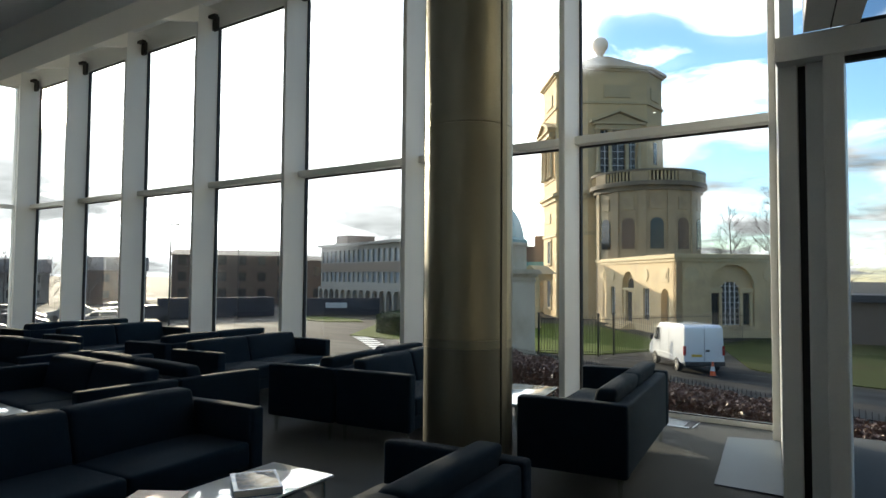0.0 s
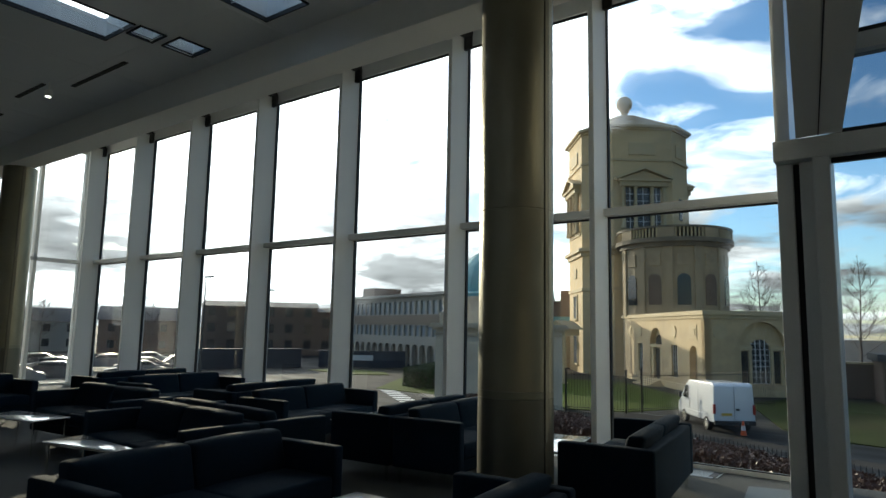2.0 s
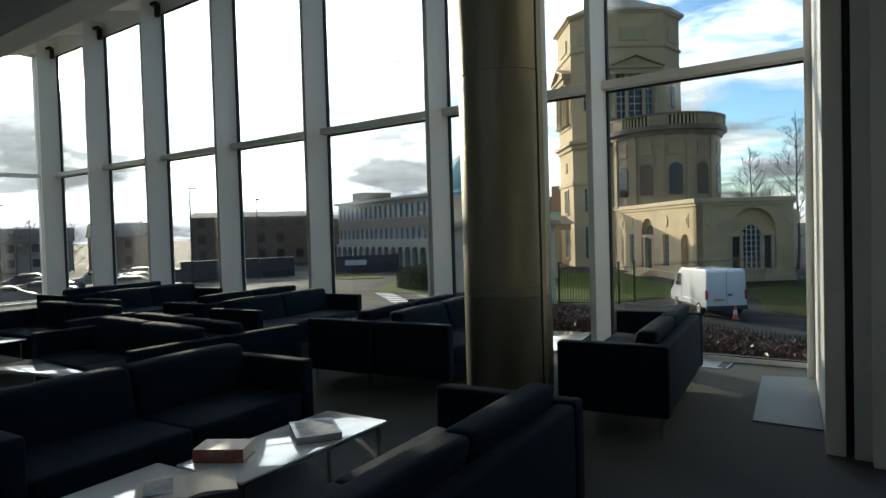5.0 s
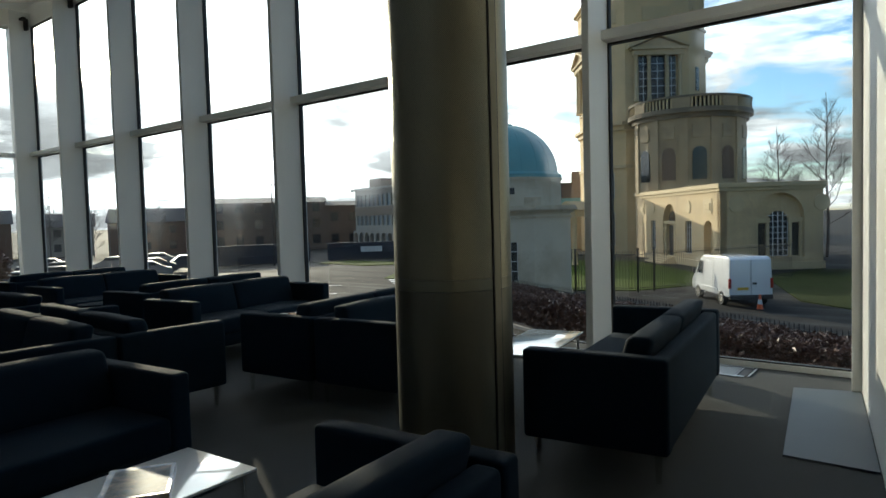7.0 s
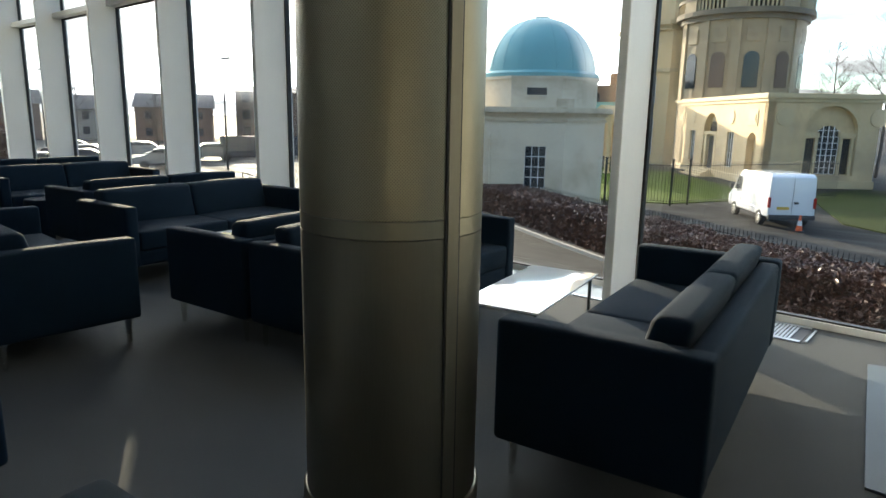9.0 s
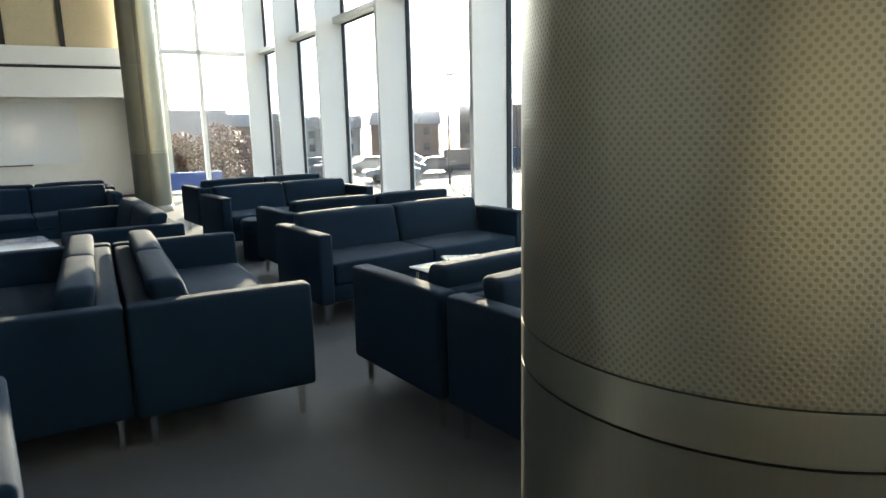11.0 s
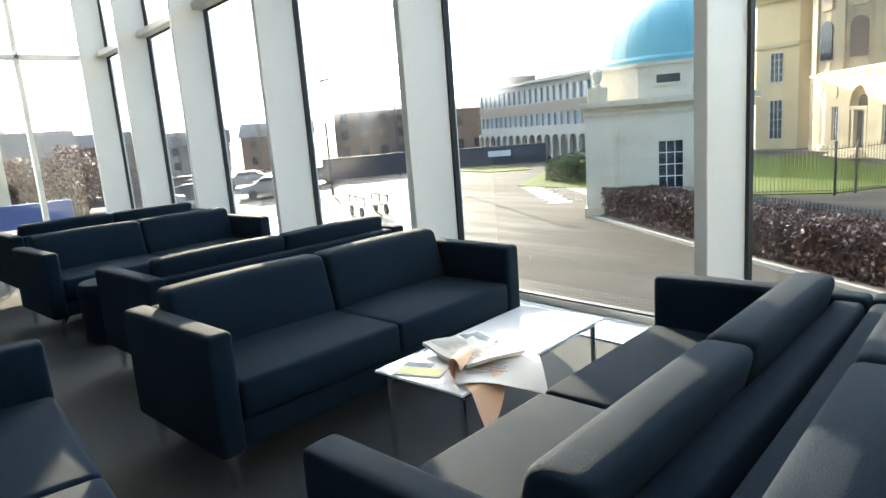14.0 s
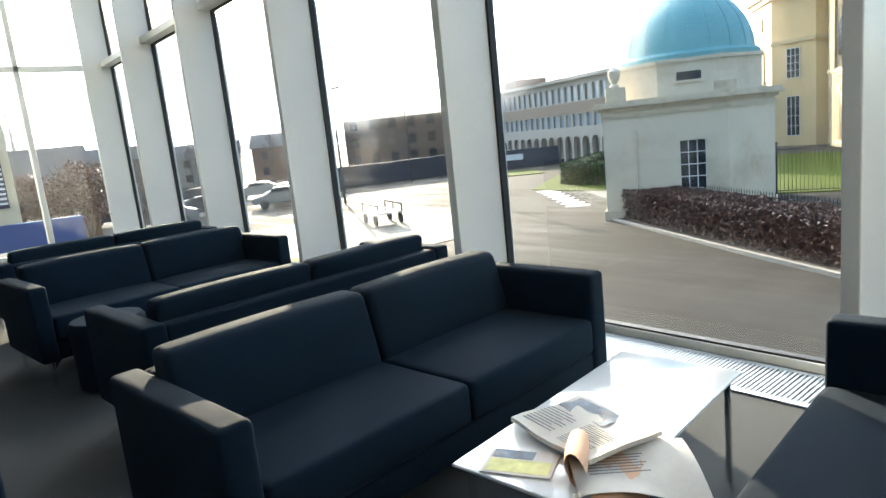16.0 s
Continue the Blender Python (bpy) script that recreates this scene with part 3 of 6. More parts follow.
gal = setting("gallery_edge", bm, WHITE, "white gallery edge above the end wall", category="gallery")
# Black strip put in for the shadow line under the gallery slab.
part("shadow_gap", one_box(END_X - 0.015, END_X - 0.01, -6.2, 4.20, 2.60, 2.655), GASKET, gal)
setting("wall_gallery", one_box(END_X - 1.4, END_X - 1.2, -6.2, 4.20, 2.66, 6.2), CREAM_PANEL, "cream wall of the gallery above", category="wall")
gw = thing("window_11", "gallery window with a dark frame", "window", kind="structure")
part("frame", one_box(END_X - 1.19, END_X - 1.12, 3.05, 3.15, 3.0, 6.0), VAN_DARK, gw)
part("frame", one_box(END_X - 1.19, END_X - 1.12, 2.0, 2.1, 3.0, 6.0), VAN_DARK, gw)
board = thing("glass_board", "pale glass writing board on the white wall", "board")
part("panel", one_box(END_X - 0.998, END_X - 0.98, -0.5, 3.2, 0.75, 2.0, bevel=0.004), TABLETOP, board)
part("tray", one_box(END_X - 0.98, END_X - 0.9, 1.7, 2.3, 0.72, 0.74), VAN_DARK, board)

# walls that close the room behind the camera
setting("wall_south", one_box(END_X - 1.4, 4.4, -6.4, -6.2, -0.35, 6.2), WHITE, "plain white wall", category="wall")
setting("wall_east", one_box(4.2, 4.4, -6.2, RY + 0.05, -0.35, 6.2), WHITE, "plain white wall", category="wall")

# ceiling: boards with skylight slots on the room side of the beam, raised strip at the glass
CZ = 4.86
# The last six slots are unseen, added to brighten back wall and ceiling.
SKY = [(-6.75, -6.05, 0.2, 2.62), (-6.35, -6.02, 2.66, 2.98), (-6.32, -5.92, 3.08, 3.5), (-4.75, -4.05, 2.2, 3.42), (-9.4, -8.7, 0.2, 1.6)] + [(x0, x0 + 0.7, -5.6, -0.4) for x0 in (-12.0, -9.4, -6.75, -4.75, -2.6, -0.9)]
xs = sorted({END_X - 1.4, 4.4} | {v for s in SKY for v in s[:2]})
ys = sorted({-6.4, 3.8} | {v for s in SKY for v in s[2:]})
bm = bmesh.new()
for xa, xb in zip(xs, xs[1:]):
    for ya, yb_ in zip(ys, ys[1:]):
        cx, cy = (xa + xb) / 2, (ya + yb_) / 2
        if not any(s[0] < cx < s[1] and s[2] < cy < s[3] for s in SKY):
            box(bm, xa, xb, ya, yb_, CZ, CZ + 0.25)
# thin shadow joints between the boards
for x in np.arange(-15.0, 4.0, 1.45):
    box(bm, x - 0.006, x + 0.006, -6.2, 3.8, CZ - 0.003, CZ + 0.001)
for y in (-3.6, -1.4, 0.8, 2.95):
    box(bm, END_X, 4.0, y - 0.005, y + 0.005, CZ - 0.003, CZ + 0.001)
box(bm, END_X - 1.4, 4.4, 3.8, 4.15, CZ, 6.4)
v = [bm.verts.new(p) for p in ((END_X - 1.4, 4.15, 6.2), (0.1, 4.15, 6.2), (0.1, 7.0, 6.2), (END_X - 1.4, 7.0, 6.2), (END_X - 1.4, 4.15, 6.4), (0.1, 4.15, 6.4), (0.1, 7.0, 6.4), (END_X - 1.4, 7.0, 6.4))]
for q in ((0, 1, 2, 3), (7, 6, 5, 4), (0, 4, 5, 1), (1, 5, 6, 2), (2, 6, 7, 3), (3, 7, 4, 0)):
    bm.faces.new([v[i] for i in q])
ceiling = setting("ceiling", bm, CEIL, "pale ceiling boards with skylight slots", category="ceiling")
setting("wall_head", one_box(END_X - 0.1, -0.02, GLASS_Y - 0.02, GLASS_Y + 0.1, HEAD + 0.07, 6.2), FRAME, "grey panel over the window heads", category="wall")
for s in SKY:
    k = thing("skylight", "bright rooflight slot in the ceiling, the six southern ones unseen additions", "skylight", group="rooflights")
    bm = bmesh.new()
    box(bm, s[0], s[0] + 0.015, s[2], s[3], CZ - 0.02, CZ + 0.03)
    box(bm, s[1] - 0.015, s[1], s[2], s[3], CZ - 0.02, CZ + 0.03)
    box(bm, s[0] + 0.015, s[1] - 0.015, s[2], s[2] + 0.015, CZ - 0.02, CZ + 0.03)
    box(bm, s[0] + 0.015, s[1] - 0.015, s[3] - 0.015, s[3], CZ - 0.02, CZ + 0.03)
    part("frame", bm, GASKET, k, "dark metal frame")
    bm = bmesh.new()
    bm.faces.new([bm.verts.new(p) for p in ((s[0] + 0.015, s[2] + 0.015, CZ + 0.012), (s[1] - 0.015, s[2] + 0.015, CZ + 0.012), (s[1] - 0.015, s[3] - 0.015, CZ + 0.012), (s[0] + 0.015, s[3] - 0.015, CZ + 0.012))])
    part("pane", bm, PANE, k)
beam = setting("beam_1", one_box(END_X - 0.6, -0.06, 3.8, 4.25, 4.46, CZ + 0.4, bevel=0.012), WHITE, "long boxed metal beam over the columns", category="beam")


for x0, x1, y0 in ((-9.9, -8.95, 2.82), (-8.7, -7.2, 3.1), (-12.4, -11.0, 3.0), (-3.9, -2.8, 3.2)):
    sl = part("air_slot", one_box(x0, x1, y0 - 0.03, y0 + 0.03, CZ - 0.012, CZ + 0.004), GASKET)
    tagged(sl, "narrow black air slot in the ceiling boards", "air slot", "ceiling slots")


def spot(x, y, z):
    s = thing("spot_lamp", "small white ceiling spotlight, lit", "lamp", pose(x, y, z), group="ceiling spotlights")
    part("arm", tube(bmesh.new(), [(0, 0, 0.12), (0, 0, 0)], 0.012), WHITE, s)
    part("housing", lathe([(0.02, 0.02), (0.045, 0.0), (0.05, -0.09), (0.044, -0.09), (0.042, -0.075)], 16), WHITE, s, smooth=True)
    part("lens", lathe([(0.041, -0.078), (0.041, -0.072)], 16), LAMP_ON, s, "glowing lens")
    return s


spot(-8.84, 2.85, CZ - 0.12)
for x in (-7.4, -9.3, -11.3, -5.2):
    spot(x, 4.5, 5.05)
for x in (-3.0,):
    spot(x, 1.2, CZ - 0.12)


# ---- columns ----
def column(name, x, y, top, label):
    c = thing(name, label, "column", pose(x, y, 0))
    r = 0.29
    part("lower_sleeve", lathe([(r, 0.0), (r, 0.988)], 72), STEEL_PLAIN, c, "plain brushed steel lower sleeve", smooth=True)
    part("joint_band", lathe([(r, 0.991), (r, 1.043)], 72), STEEL_BAND, c, "smooth steel joint band", smooth=True)
    part("shaft", lathe([(r, 1.045), (r, 2.403), (r - 0.004, 2.406), (r - 0.004, 2.412), (r, 2.415), (r, top)], 72), STEEL, c, "finely perforated steel shaft", smooth=True)
    part("base_ring", lathe([(r, 0.0), (r + 0.012, 0.0), (r + 0.012, 0.10), (r + 0.006, 0.108), (r, 0.108)], 72), STEEL_DARK, c, "dark steel base ring", smooth=True)
    for a in (-8, 172):
        part("cover_strip", one_box(-0.022, 0.022, -0.006, 0.006, 0.109, top, bevel=0.003), STEEL_PLAIN, c, m=pose(r * math.cos(radians(a)), r * math.sin(radians(a)), 0, 0, 0, a - 90))
        for k in (-1, 1):
            part("seam", one_box(-0.0025, 0.0025, -0.004, 0.0045, 0.109, top), GASKET, c, m=pose(r * math.cos(radians(a + 5.0 * k)), r * math.sin(radians(a + 5.0 * k)), 0, 0, 0, a + 5.0 * k - 90))
    return c


def steel(name, color, rough):
    """Perforated bronze-grey steel: fine round holes in rows, streaked sheen."""
    m, n, l, b = shader(name)
    b.inputs["Metallic"].default_value = 0.9
    co = n.new("ShaderNodeTexCoord")
    sep = n.new("ShaderNodeSeparateXYZ"); l.new(co.outputs["Object"], sep.inputs[0])
    at = n.new("ShaderNodeMath"); at.operation = "ARCTAN2"; l.new(sep.outputs[1], at.inputs[0]); l.new(sep.outputs[0], at.inputs[1])
    com = n.new("ShaderNodeCombineXYZ")
    arc = n.new("ShaderNodeMath"); arc.operation = "MULTIPLY"; arc.inputs[1].default_value = 0.302; l.new(at.outputs[0], arc.inputs[0])
    l.new(arc.outputs[0], com.inputs[0]); l.new(sep.outputs[2], com.inputs[1])
    vor = n.new("ShaderNodeTexVoronoi"); vor.voronoi_dimensions = "2D"
    vor.inputs["Scale"].default_value, vor.inputs["Randomness"].default_value = 150, 0.0
    stagger = n.new("ShaderNodeMapping"); stagger.inputs["Rotation"].default_value = (0, 0, radians(45))
    l.new(com.outputs[0], stagger.inputs[0]); l.new(stagger.outputs[0], vor.inputs["Vector"])
    hole = n.new("ShaderNodeMapRange")
    hole.inputs["From Min"].default_value, hole.inputs["From Max"].default_value = 0.24, 0.36
    hole.inputs["To Min"].default_value, hole.inputs["To Max"].default_value = 0.68, 1.0
    l.new(vor.outputs["Distance"], hole.inputs["Value"])
    no = n.new("ShaderNodeTexNoise"); no.inputs["Scale"].default_value, no.inputs["Detail"].default_value = 3, 6
    l.new(co.outputs["Object"], no.inputs["Vector"])
    mr = n.new("ShaderNodeMapRange"); mr.inputs["To Min"].default_value, mr.inputs["To Max"].default_value = 0.8, 1.2
    l.new(no.outputs[0], mr.inputs["Value"])
    mu = n.new("ShaderNodeMath"); mu.operation = "MULTIPLY"; l.new(hole.outputs[0], mu.inputs[0]); l.new(mr.outputs[0], mu.inputs[1])
    cm = n.new("ShaderNodeMix"); cm.data_type = "RGBA"; cm.blend_type = "MULTIPLY"; cm.inputs[0].default_value = 1
    cm.inputs[6].default_value = (*color, 1); l.new(mu.outputs[0], cm.inputs[7]); l.new(cm.outputs[2], b.inputs["Base Color"])
    rr = n.new("ShaderNodeMapRange"); rr.inputs["To Min"].default_value, rr.inputs["To Max"].default_value = rough - 0.05, rough + 0.08
    l.new(no.outputs[0], rr.inputs["Value"]); l.new(rr.outputs[0], b.inputs["Roughness"])
    bp = n.new("ShaderNodeBump"); bp.inputs["Strength"].default_value, bp.inputs["Distance"].default_value = 0.25, 0.002
    l.new(hole.outputs[0], bp.inputs["Height"]); l.new(bp.outputs[0], b.inputs["Normal"])
    return m


STEEL = steel("perforated_steel", (0.26, 0.24, 0.17), 0.37)
STEEL_PLAIN = surface("plain_bronze_steel", (0.155, 0.148, 0.115), 0.46, 0.95, grain=220, vary=0.06, blotch=2.2, bump=0.03, stretch=(1, 1, 0.04))
STEEL_BAND = surface("joint_band_steel", (0.21, 0.20, 0.15), 0.42, 0.95, grain=220, vary=0.05, blotch=2.0, bump=0.02, stretch=(1, 1, 0.04))
STEEL_DARK = surface("dark_steel", (0.16, 0.15, 0.12), 0.4, 1.0, grain=60, vary=0.1, bump=0.05)
column("column", -1.62, 3.56, 6.3, "round column clad in perforated bronze-grey steel")
column("column", -13.1, 4.1, 4.46, "round column clad in perforated bronze-grey steel by the end wall")


# ---- sofas ----
LEN, DEP, ARM = 1.83, 0.75, 0.625


def sofa():
    """A two-seat sofa centred on its footprint, facing +y; length along x."""
    s = thing("sofa", "navy wool two-seat sofa on thin chrome legs", "sofa", group="lounge sofas")
    aw = 0.105
    part("base", rounded(LEN - 2 * aw + 0.02, DEP - 0.03, 0.12, 0.02), FABRIC, s, m=pose(0, 0, 0.155), smooth=True)
    a = part("arm", rounded(aw, DEP, ARM - 0.15, 0.022, puff=0.004), FABRIC, s, m=pose(LEN / 2 - aw / 2, 0, 0.15), smooth=True)
    again(a, s, pose(-LEN / 2 + aw / 2, 0, 0.15))
    part("back_frame", rounded(LEN - 2 * aw + 0.01, 0.10, ARM - 0.16, 0.025), FABRIC, s, m=pose(0, -DEP / 2 + 0.055, 0.15), smooth=True)
    half = (LEN - 2 * aw) / 2
    c = part("seat_cushion", rounded(half - 0.004, DEP - 0.12, 0.155, 0.026, puff=0.010), FABRIC, s, m=pose(half / 2, 0.060, 0.272), smooth=True)
    again(c, s, pose(-half / 2, 0.060, 0.272))
    b = part("back_cushion", rounded(half - 0.006, 0.145, 0.30, 0.036, puff=0.010, lean=-0.075), FABRIC, s, m=pose(half / 2, -0.145, 0.405), smooth=True)
    again(b, s, pose(-half / 2, -0.145, 0.405))
    bm = bmesh.new()
    lo, hi = 0.012, 0.021
    tube(bm, [(0, 0, 0.0), (0, 0, 0.15)], lo, 10, hi)
    box(bm, -0.045, 0.02, -0.012, 0.012, 0.138, 0.152)
    v = [bm.verts.new(p) for p in ((-0.06, -0.006, 0.15), (0.0, -0.006, 0.15), (0.0, -0.006, 0.08), (-0.06, 0.006, 0.15), (0.0, 0.006, 0.15), (0.0, 0.006, 0.08))]
    for q in ((0, 1, 2), (5, 4, 3), (0, 3, 4, 1), (1, 4, 5, 2), (2, 5, 3, 0)):
        bm.faces.new([v[i] for i in q])
    leg = part("leg", bm, CHROME, s, "thin chrome leg", smooth=True, m=pose(LEN / 2 - 0.06, DEP / 2 - 0.06, 0))
    for sx, sy in ((1, -1), (-1, 1), (-1, -1)):
        again(leg, s, pose(sx * (LEN / 2 - 0.06), sy * (DEP / 2 - 0.06), 0, 0, 0, 0 if sx > 0 else 180))
    return s


FACE = {"+y": 0, "-x": 90, "-y": 180, "+x": -90}
SOFAS = [  # centre x, y, the way it faces, small turn
    (-1.205, 4.885, "-x", 7.5), (-3.81, 4.955, "-x", 5.5), (-3.05, 5.05, "+x", 6.5), (-5.53, 5.06, "+x", 5.5), (-6.78, 5.24, "-x", 5.5),
    (-8.50, 5.06, "+x", 6.5), (-10.03, 5.09, "-x", 5.5), (-4.77, 3.375, "+y", -2.0), (-4.82, 2.62, "-y", -2.0), (-7.22, 3.15, "-y", 3.0),
    (-2.85, 1.73, "+x", 5.0), (-0.975, 1.68, "-x", 5.0), (1.16, 1.56, "+x", 5.0), (-9.90, 2.45, "+x", 5.0), (-11.10, 2.45, "-x", 5.0),
]
first = sofa()
first.matrix_basis = pose(SOFAS[0][0], SOFAS[0][1], 0, 0, 0, FACE[SOFAS[0][2]] + SOFAS[0][3])
for x, y, f, r in SOFAS[1:]:
    copy_thing(first, pose(x, y, 0, 0, 0, FACE[f] + r))


# ---- tables, stool, chair ----
def coffee_table():
    t = thing("coffee_table", "low white gloss coffee table with slim chrome legs", "table", group="coffee tables")
    part("tabletop", rounded(0.99, 0.44, 0.012, 0.005, n=3), TABLETOP, t, m=pose(0, 0, 0.386), smooth=True)
    bm = bmesh.new()
    for y in (-0.19, 0.19):
        box(bm, -0.46, 0.46, y - 0.008, y + 0.008, 0.366, 0.386)
    for x in (-0.46, 0.46):
        box(bm, x - 0.008, x + 0.008, -0.182, 0.182, 0.366, 0.386)
    part("under_frame", bm, CHROME, t)
    leg = part("leg", tube(bmesh.new(), [(0, 0, 0), (0, 0, 0.386)], 0.0115, 12), CHROME, t, smooth=True, m=pose(0.455, 0.185, 0))
    for sx, sy in ((-1, 1), (1, -1), (-1, -1)):
        again(leg, t, pose(sx * 0.455, sy * 0.185, 0))
    return t


TABLES = [(-2.065, 5.155, 90 + 10.5), (-4.68, 5.235, 90 + 7), (-1.945, 1.955, 90 + 3), (-1.98, 0.95, 90 + 5), (-5.20, 2.20, 13), (-7.55, 2.46, 10)]
ft = coffee_table()
ft.matrix_basis = pose(TABLES[0][0], TABLES[0][1], 0, 0, 0, TABLES[0][2])
for x, y, r in TABLES[1:]:
    copy_thing(ft, pose(x, y, 0, 0, 0, r))

st = thing("stool", "round navy wool drum stool on the carpet", "stool", pose(-7.76, 4.53, 0))
part("drum", lathe([(0.19, 0.012), (0.205, 0.02), (0.208, 0.30), (0.212, 0.305), (0.208, 0.31)], 40), FABRIC, st, smooth=True)
part("seat_pad", lathe([(0.208, 0.31), (0.213, 0.33), (0.212, 0.395), (0.195, 0.418), (0.1, 0.425), (0.0, 0.426)], 40), FABRIC, st, smooth=True)
part("foot_ring", lathe([(0.18, 0.0), (0.185, 0.0), (0.185, 0.014), (0.18, 0.014)], 40), VAN_DARK, st)

ch = thing("chair", "orange plastic shell chair by the end wall", "chair", pose(-12.6, 0.95, 0, 0, 0, 100))
part("backrest", rounded(0.46, 0.04, 0.36, 0.018, lean=-0.06), ORANGE, ch, m=pose(0, -0.2, 0.47), smooth=True)
part("seat", rounded(0.46, 0.44, 0.035, 0.015, puff=-0.008), ORANGE, ch, m=pose(0, 0.02, 0.43), smooth=True)
for sx in (-1, 1):
    for sy in (-1, 1):
        part("leg", tube(bmesh.new(), [(sx * 0.22, sy * 0.22, 0), (sx * 0.17, sy * 0.15, 0.43)], 0.011), CHROME, ch)


# ---- paper and books ----
def sheet(w, h, curl, seed, fold=0.0, nx=18, ny=12, thick=0.002):
    """A slightly rumpled sheaf of paper, centred."""
    rnd = random.Random(seed)
    ph = [rnd.uniform(0, 6.28) for _ in range(4)]
    bm, rows = bmesh.new(), []
    for layer in (0, 1):
        g = []
        for j in range(ny + 1):
            line = []
            for i in range(nx + 1):
                u, v = i / nx - 0.5, j / ny - 0.5
                z = curl * (math.sin(5 * u + ph[0]) * math.sin(4 * v + ph[1]) * 0.5 + 0.5) + 0.35 * curl * math.sin(11 * u + 6 * v + ph[2])
                z += fold * max(0, u - 0.1) ** 2
                line.append(bm.verts.new((u * w, v * h, max(0, z) + layer * thick)))
            g.append(line)
        rows.append(g)
    for g in rows:
        for j in range(ny):
            for i in range(nx):
                bm.faces.new((g[j][i], g[j][i + 1], g[j + 1][i + 1], g[j + 1][i]))
    a, b = rows
    rim = [(0, i) for i in range(nx)] + [(j, nx) for j in range(ny)] + [(ny, i) for i in range(nx, 0, -1)] + [(j, 0) for j in range(ny, 0, -1)]
    for (j0, i0), (j1, i1) in zip(rim, rim[1:] + rim[:1]):
        bm.faces.new((a[j0][i0], a[j1][i1], b[j1][i1], b[j0][i0]))
    return bm


def pages(w, h, t, name, parent, material, m, label=""):
    return part(name, rounded(w, h, t, min(0.004, t * 0.45), n=3), material, parent, label, m=m)


TB = 0.400  # tabletop level
ON_E = pose(-4.68, 5.235, 0, 0, 0, 7) @ pose(4.83, -5.39, 0)  # with the table by the windows
ON_N = pose(-1.945, 1.955, 0, 0, 0, 4) @ pose(2.38, -1.97, 0)  # with the table between the near sofas
news = thing("newspaper", "folded newspaper with a colour photo on a coffee table", "newspaper", ON_E @ pose(-4.825, 5.215, TB + 0.012, 0, 0, -18))
bm = sheet(0.34, 0.26, 0.010, 4, fold=0.05, thick=0.014)
part("folded_paper", bm, PAPER, news, smooth=True)
bm = sheet(0.19, 0.085, 0.006, 4, thick=0.001)
part("photo", bm, PHOTO, news, "colour photo", m=pose(-0.045, 0.07, 0.0185))
for k in range(9):
    part("text_line", one_box(0.0, 0.13 if k % 3 else 0.10, -0.002, 0.002, 0, 0.0006), INK, news, m=pose(-0.15, 0.005 - 0.013 * k, 0.0255))
for k in range(14):
    part("text_line", one_box(0.0, 0.11 if k % 4 else 0.08, -0.002, 0.002, 0, 0.0006), INK, news, m=pose(0.02, 0.005 - 0.009 * k, 0.0255))

page = thing("newspaper_page", "loose printed newspaper page drooping over the table edge", "newspaper", ON_E @ pose(-4.645, 5.115, TB + 0.002, 0, 0, 40))
bm = bmesh.new()
rows_ = []
for layer in (0, 0.0012):
    g = []
    for j in range(13):
        line = []
        for i in range(17):
            u, v_ = i / 16, j / 12
            x, y = -0.14 + 0.32 * u, -0.13 + 0.25 * v_
            over = max(0.0, x * 0.75 - y * 0.66 - 0.055)
            line.append(bm.verts.new((x, y, 0.006 + 0.006 * math.sin(7 * u + 3 * v_) - over * over * 2.2 + layer)))
        g.append(line)
    rows_.append(g)
for g in rows_:
    for j in range(12):
        for i in range(16):
            bm.faces.new((g[j][i], g[j][i + 1], g[j + 1][i + 1], g[j + 1][i]))
part("page", bm, PAPER, page, smooth=True)
part("photo", one_box(0.0, 0.085, 0, 0.045, 0, 0.0006), PHOTO, page, m=pose(-0.10, 0.055, 0.0145))
for k in range(7):
    part("text_line", one_box(0.0, 0.15 - 0.01 * (k % 3), -0.0022, 0.0022, 0, 0.0006), INK, page, m=pose(-0.10, 0.035 - 0.014 * k, 0.0148))

sal = thing("newspaper_page", "salmon newspaper page rolled up and drooping over the table corner", "newspaper", ON_E @ pose(-4.70, 4.965, TB + 0.0005))
roll_a, roll_b = Vector((0, 0)), Vector((-0.10, 0.185))
across_a, across_b = Vector((0.93, -0.36)), Vector((0.88, 0.475))
bm = bmesh.new()
rows_ = []
for layer in (0, 0.0012):
    g = []
    for j in range(13):
        v_ = j / 12
        c_, q_ = roll_a.lerp(roll_b, v_), across_a.lerp(across_b, v_).normalized()
        r_ = 0.043 - 0.018 * v_ + layer
        line = []
        for i in range(31):
            if i <= 16:
                th = radians(15 + 255 * i / 16)
                off_, z_ = r_ * math.cos(th), r_ + r_ * math.sin(th)
            else:
                k_ = (i - 16) / 14
                off_, z_ = k_ * (0.27 - 0.14 * v_), 0.002 + layer + 0.004 * math.sin(9 * k_ + 2 * v_) ** 2
            p_ = c_ + q_ * off_
            past = max(0.0, p_.x - 0.10, -p_.y - 0.075)
            line.append(bm.verts.new((p_.x - 0.25 * past, p_.y, z_ - 0.75 * past)))
        g.append(line)
    rows_.append(g)
for g in rows_:
    for j in range(12):
        for i in range(30):
            bm.faces.new((g[j][i], g[j][i + 1], g[j + 1][i + 1], g[j + 1][i]))
part("page", bm, PINK_PAPER, sal, smooth=True)
for k in range(4):
    part("text_line", one_box(0.0, 0.06, -0.002, 0.002, 0, 0.0006), INK, sal, m=pose(0.01 + 0.01 * k, -0.03 - 0.011 * k, 0.008, 0, 0, -22))

mag = thing("magazine", "bright leaflet lying under the newspapers", "magazine", ON_E @ pose(-4.885, 4.99, TB, 0, 0, 20))
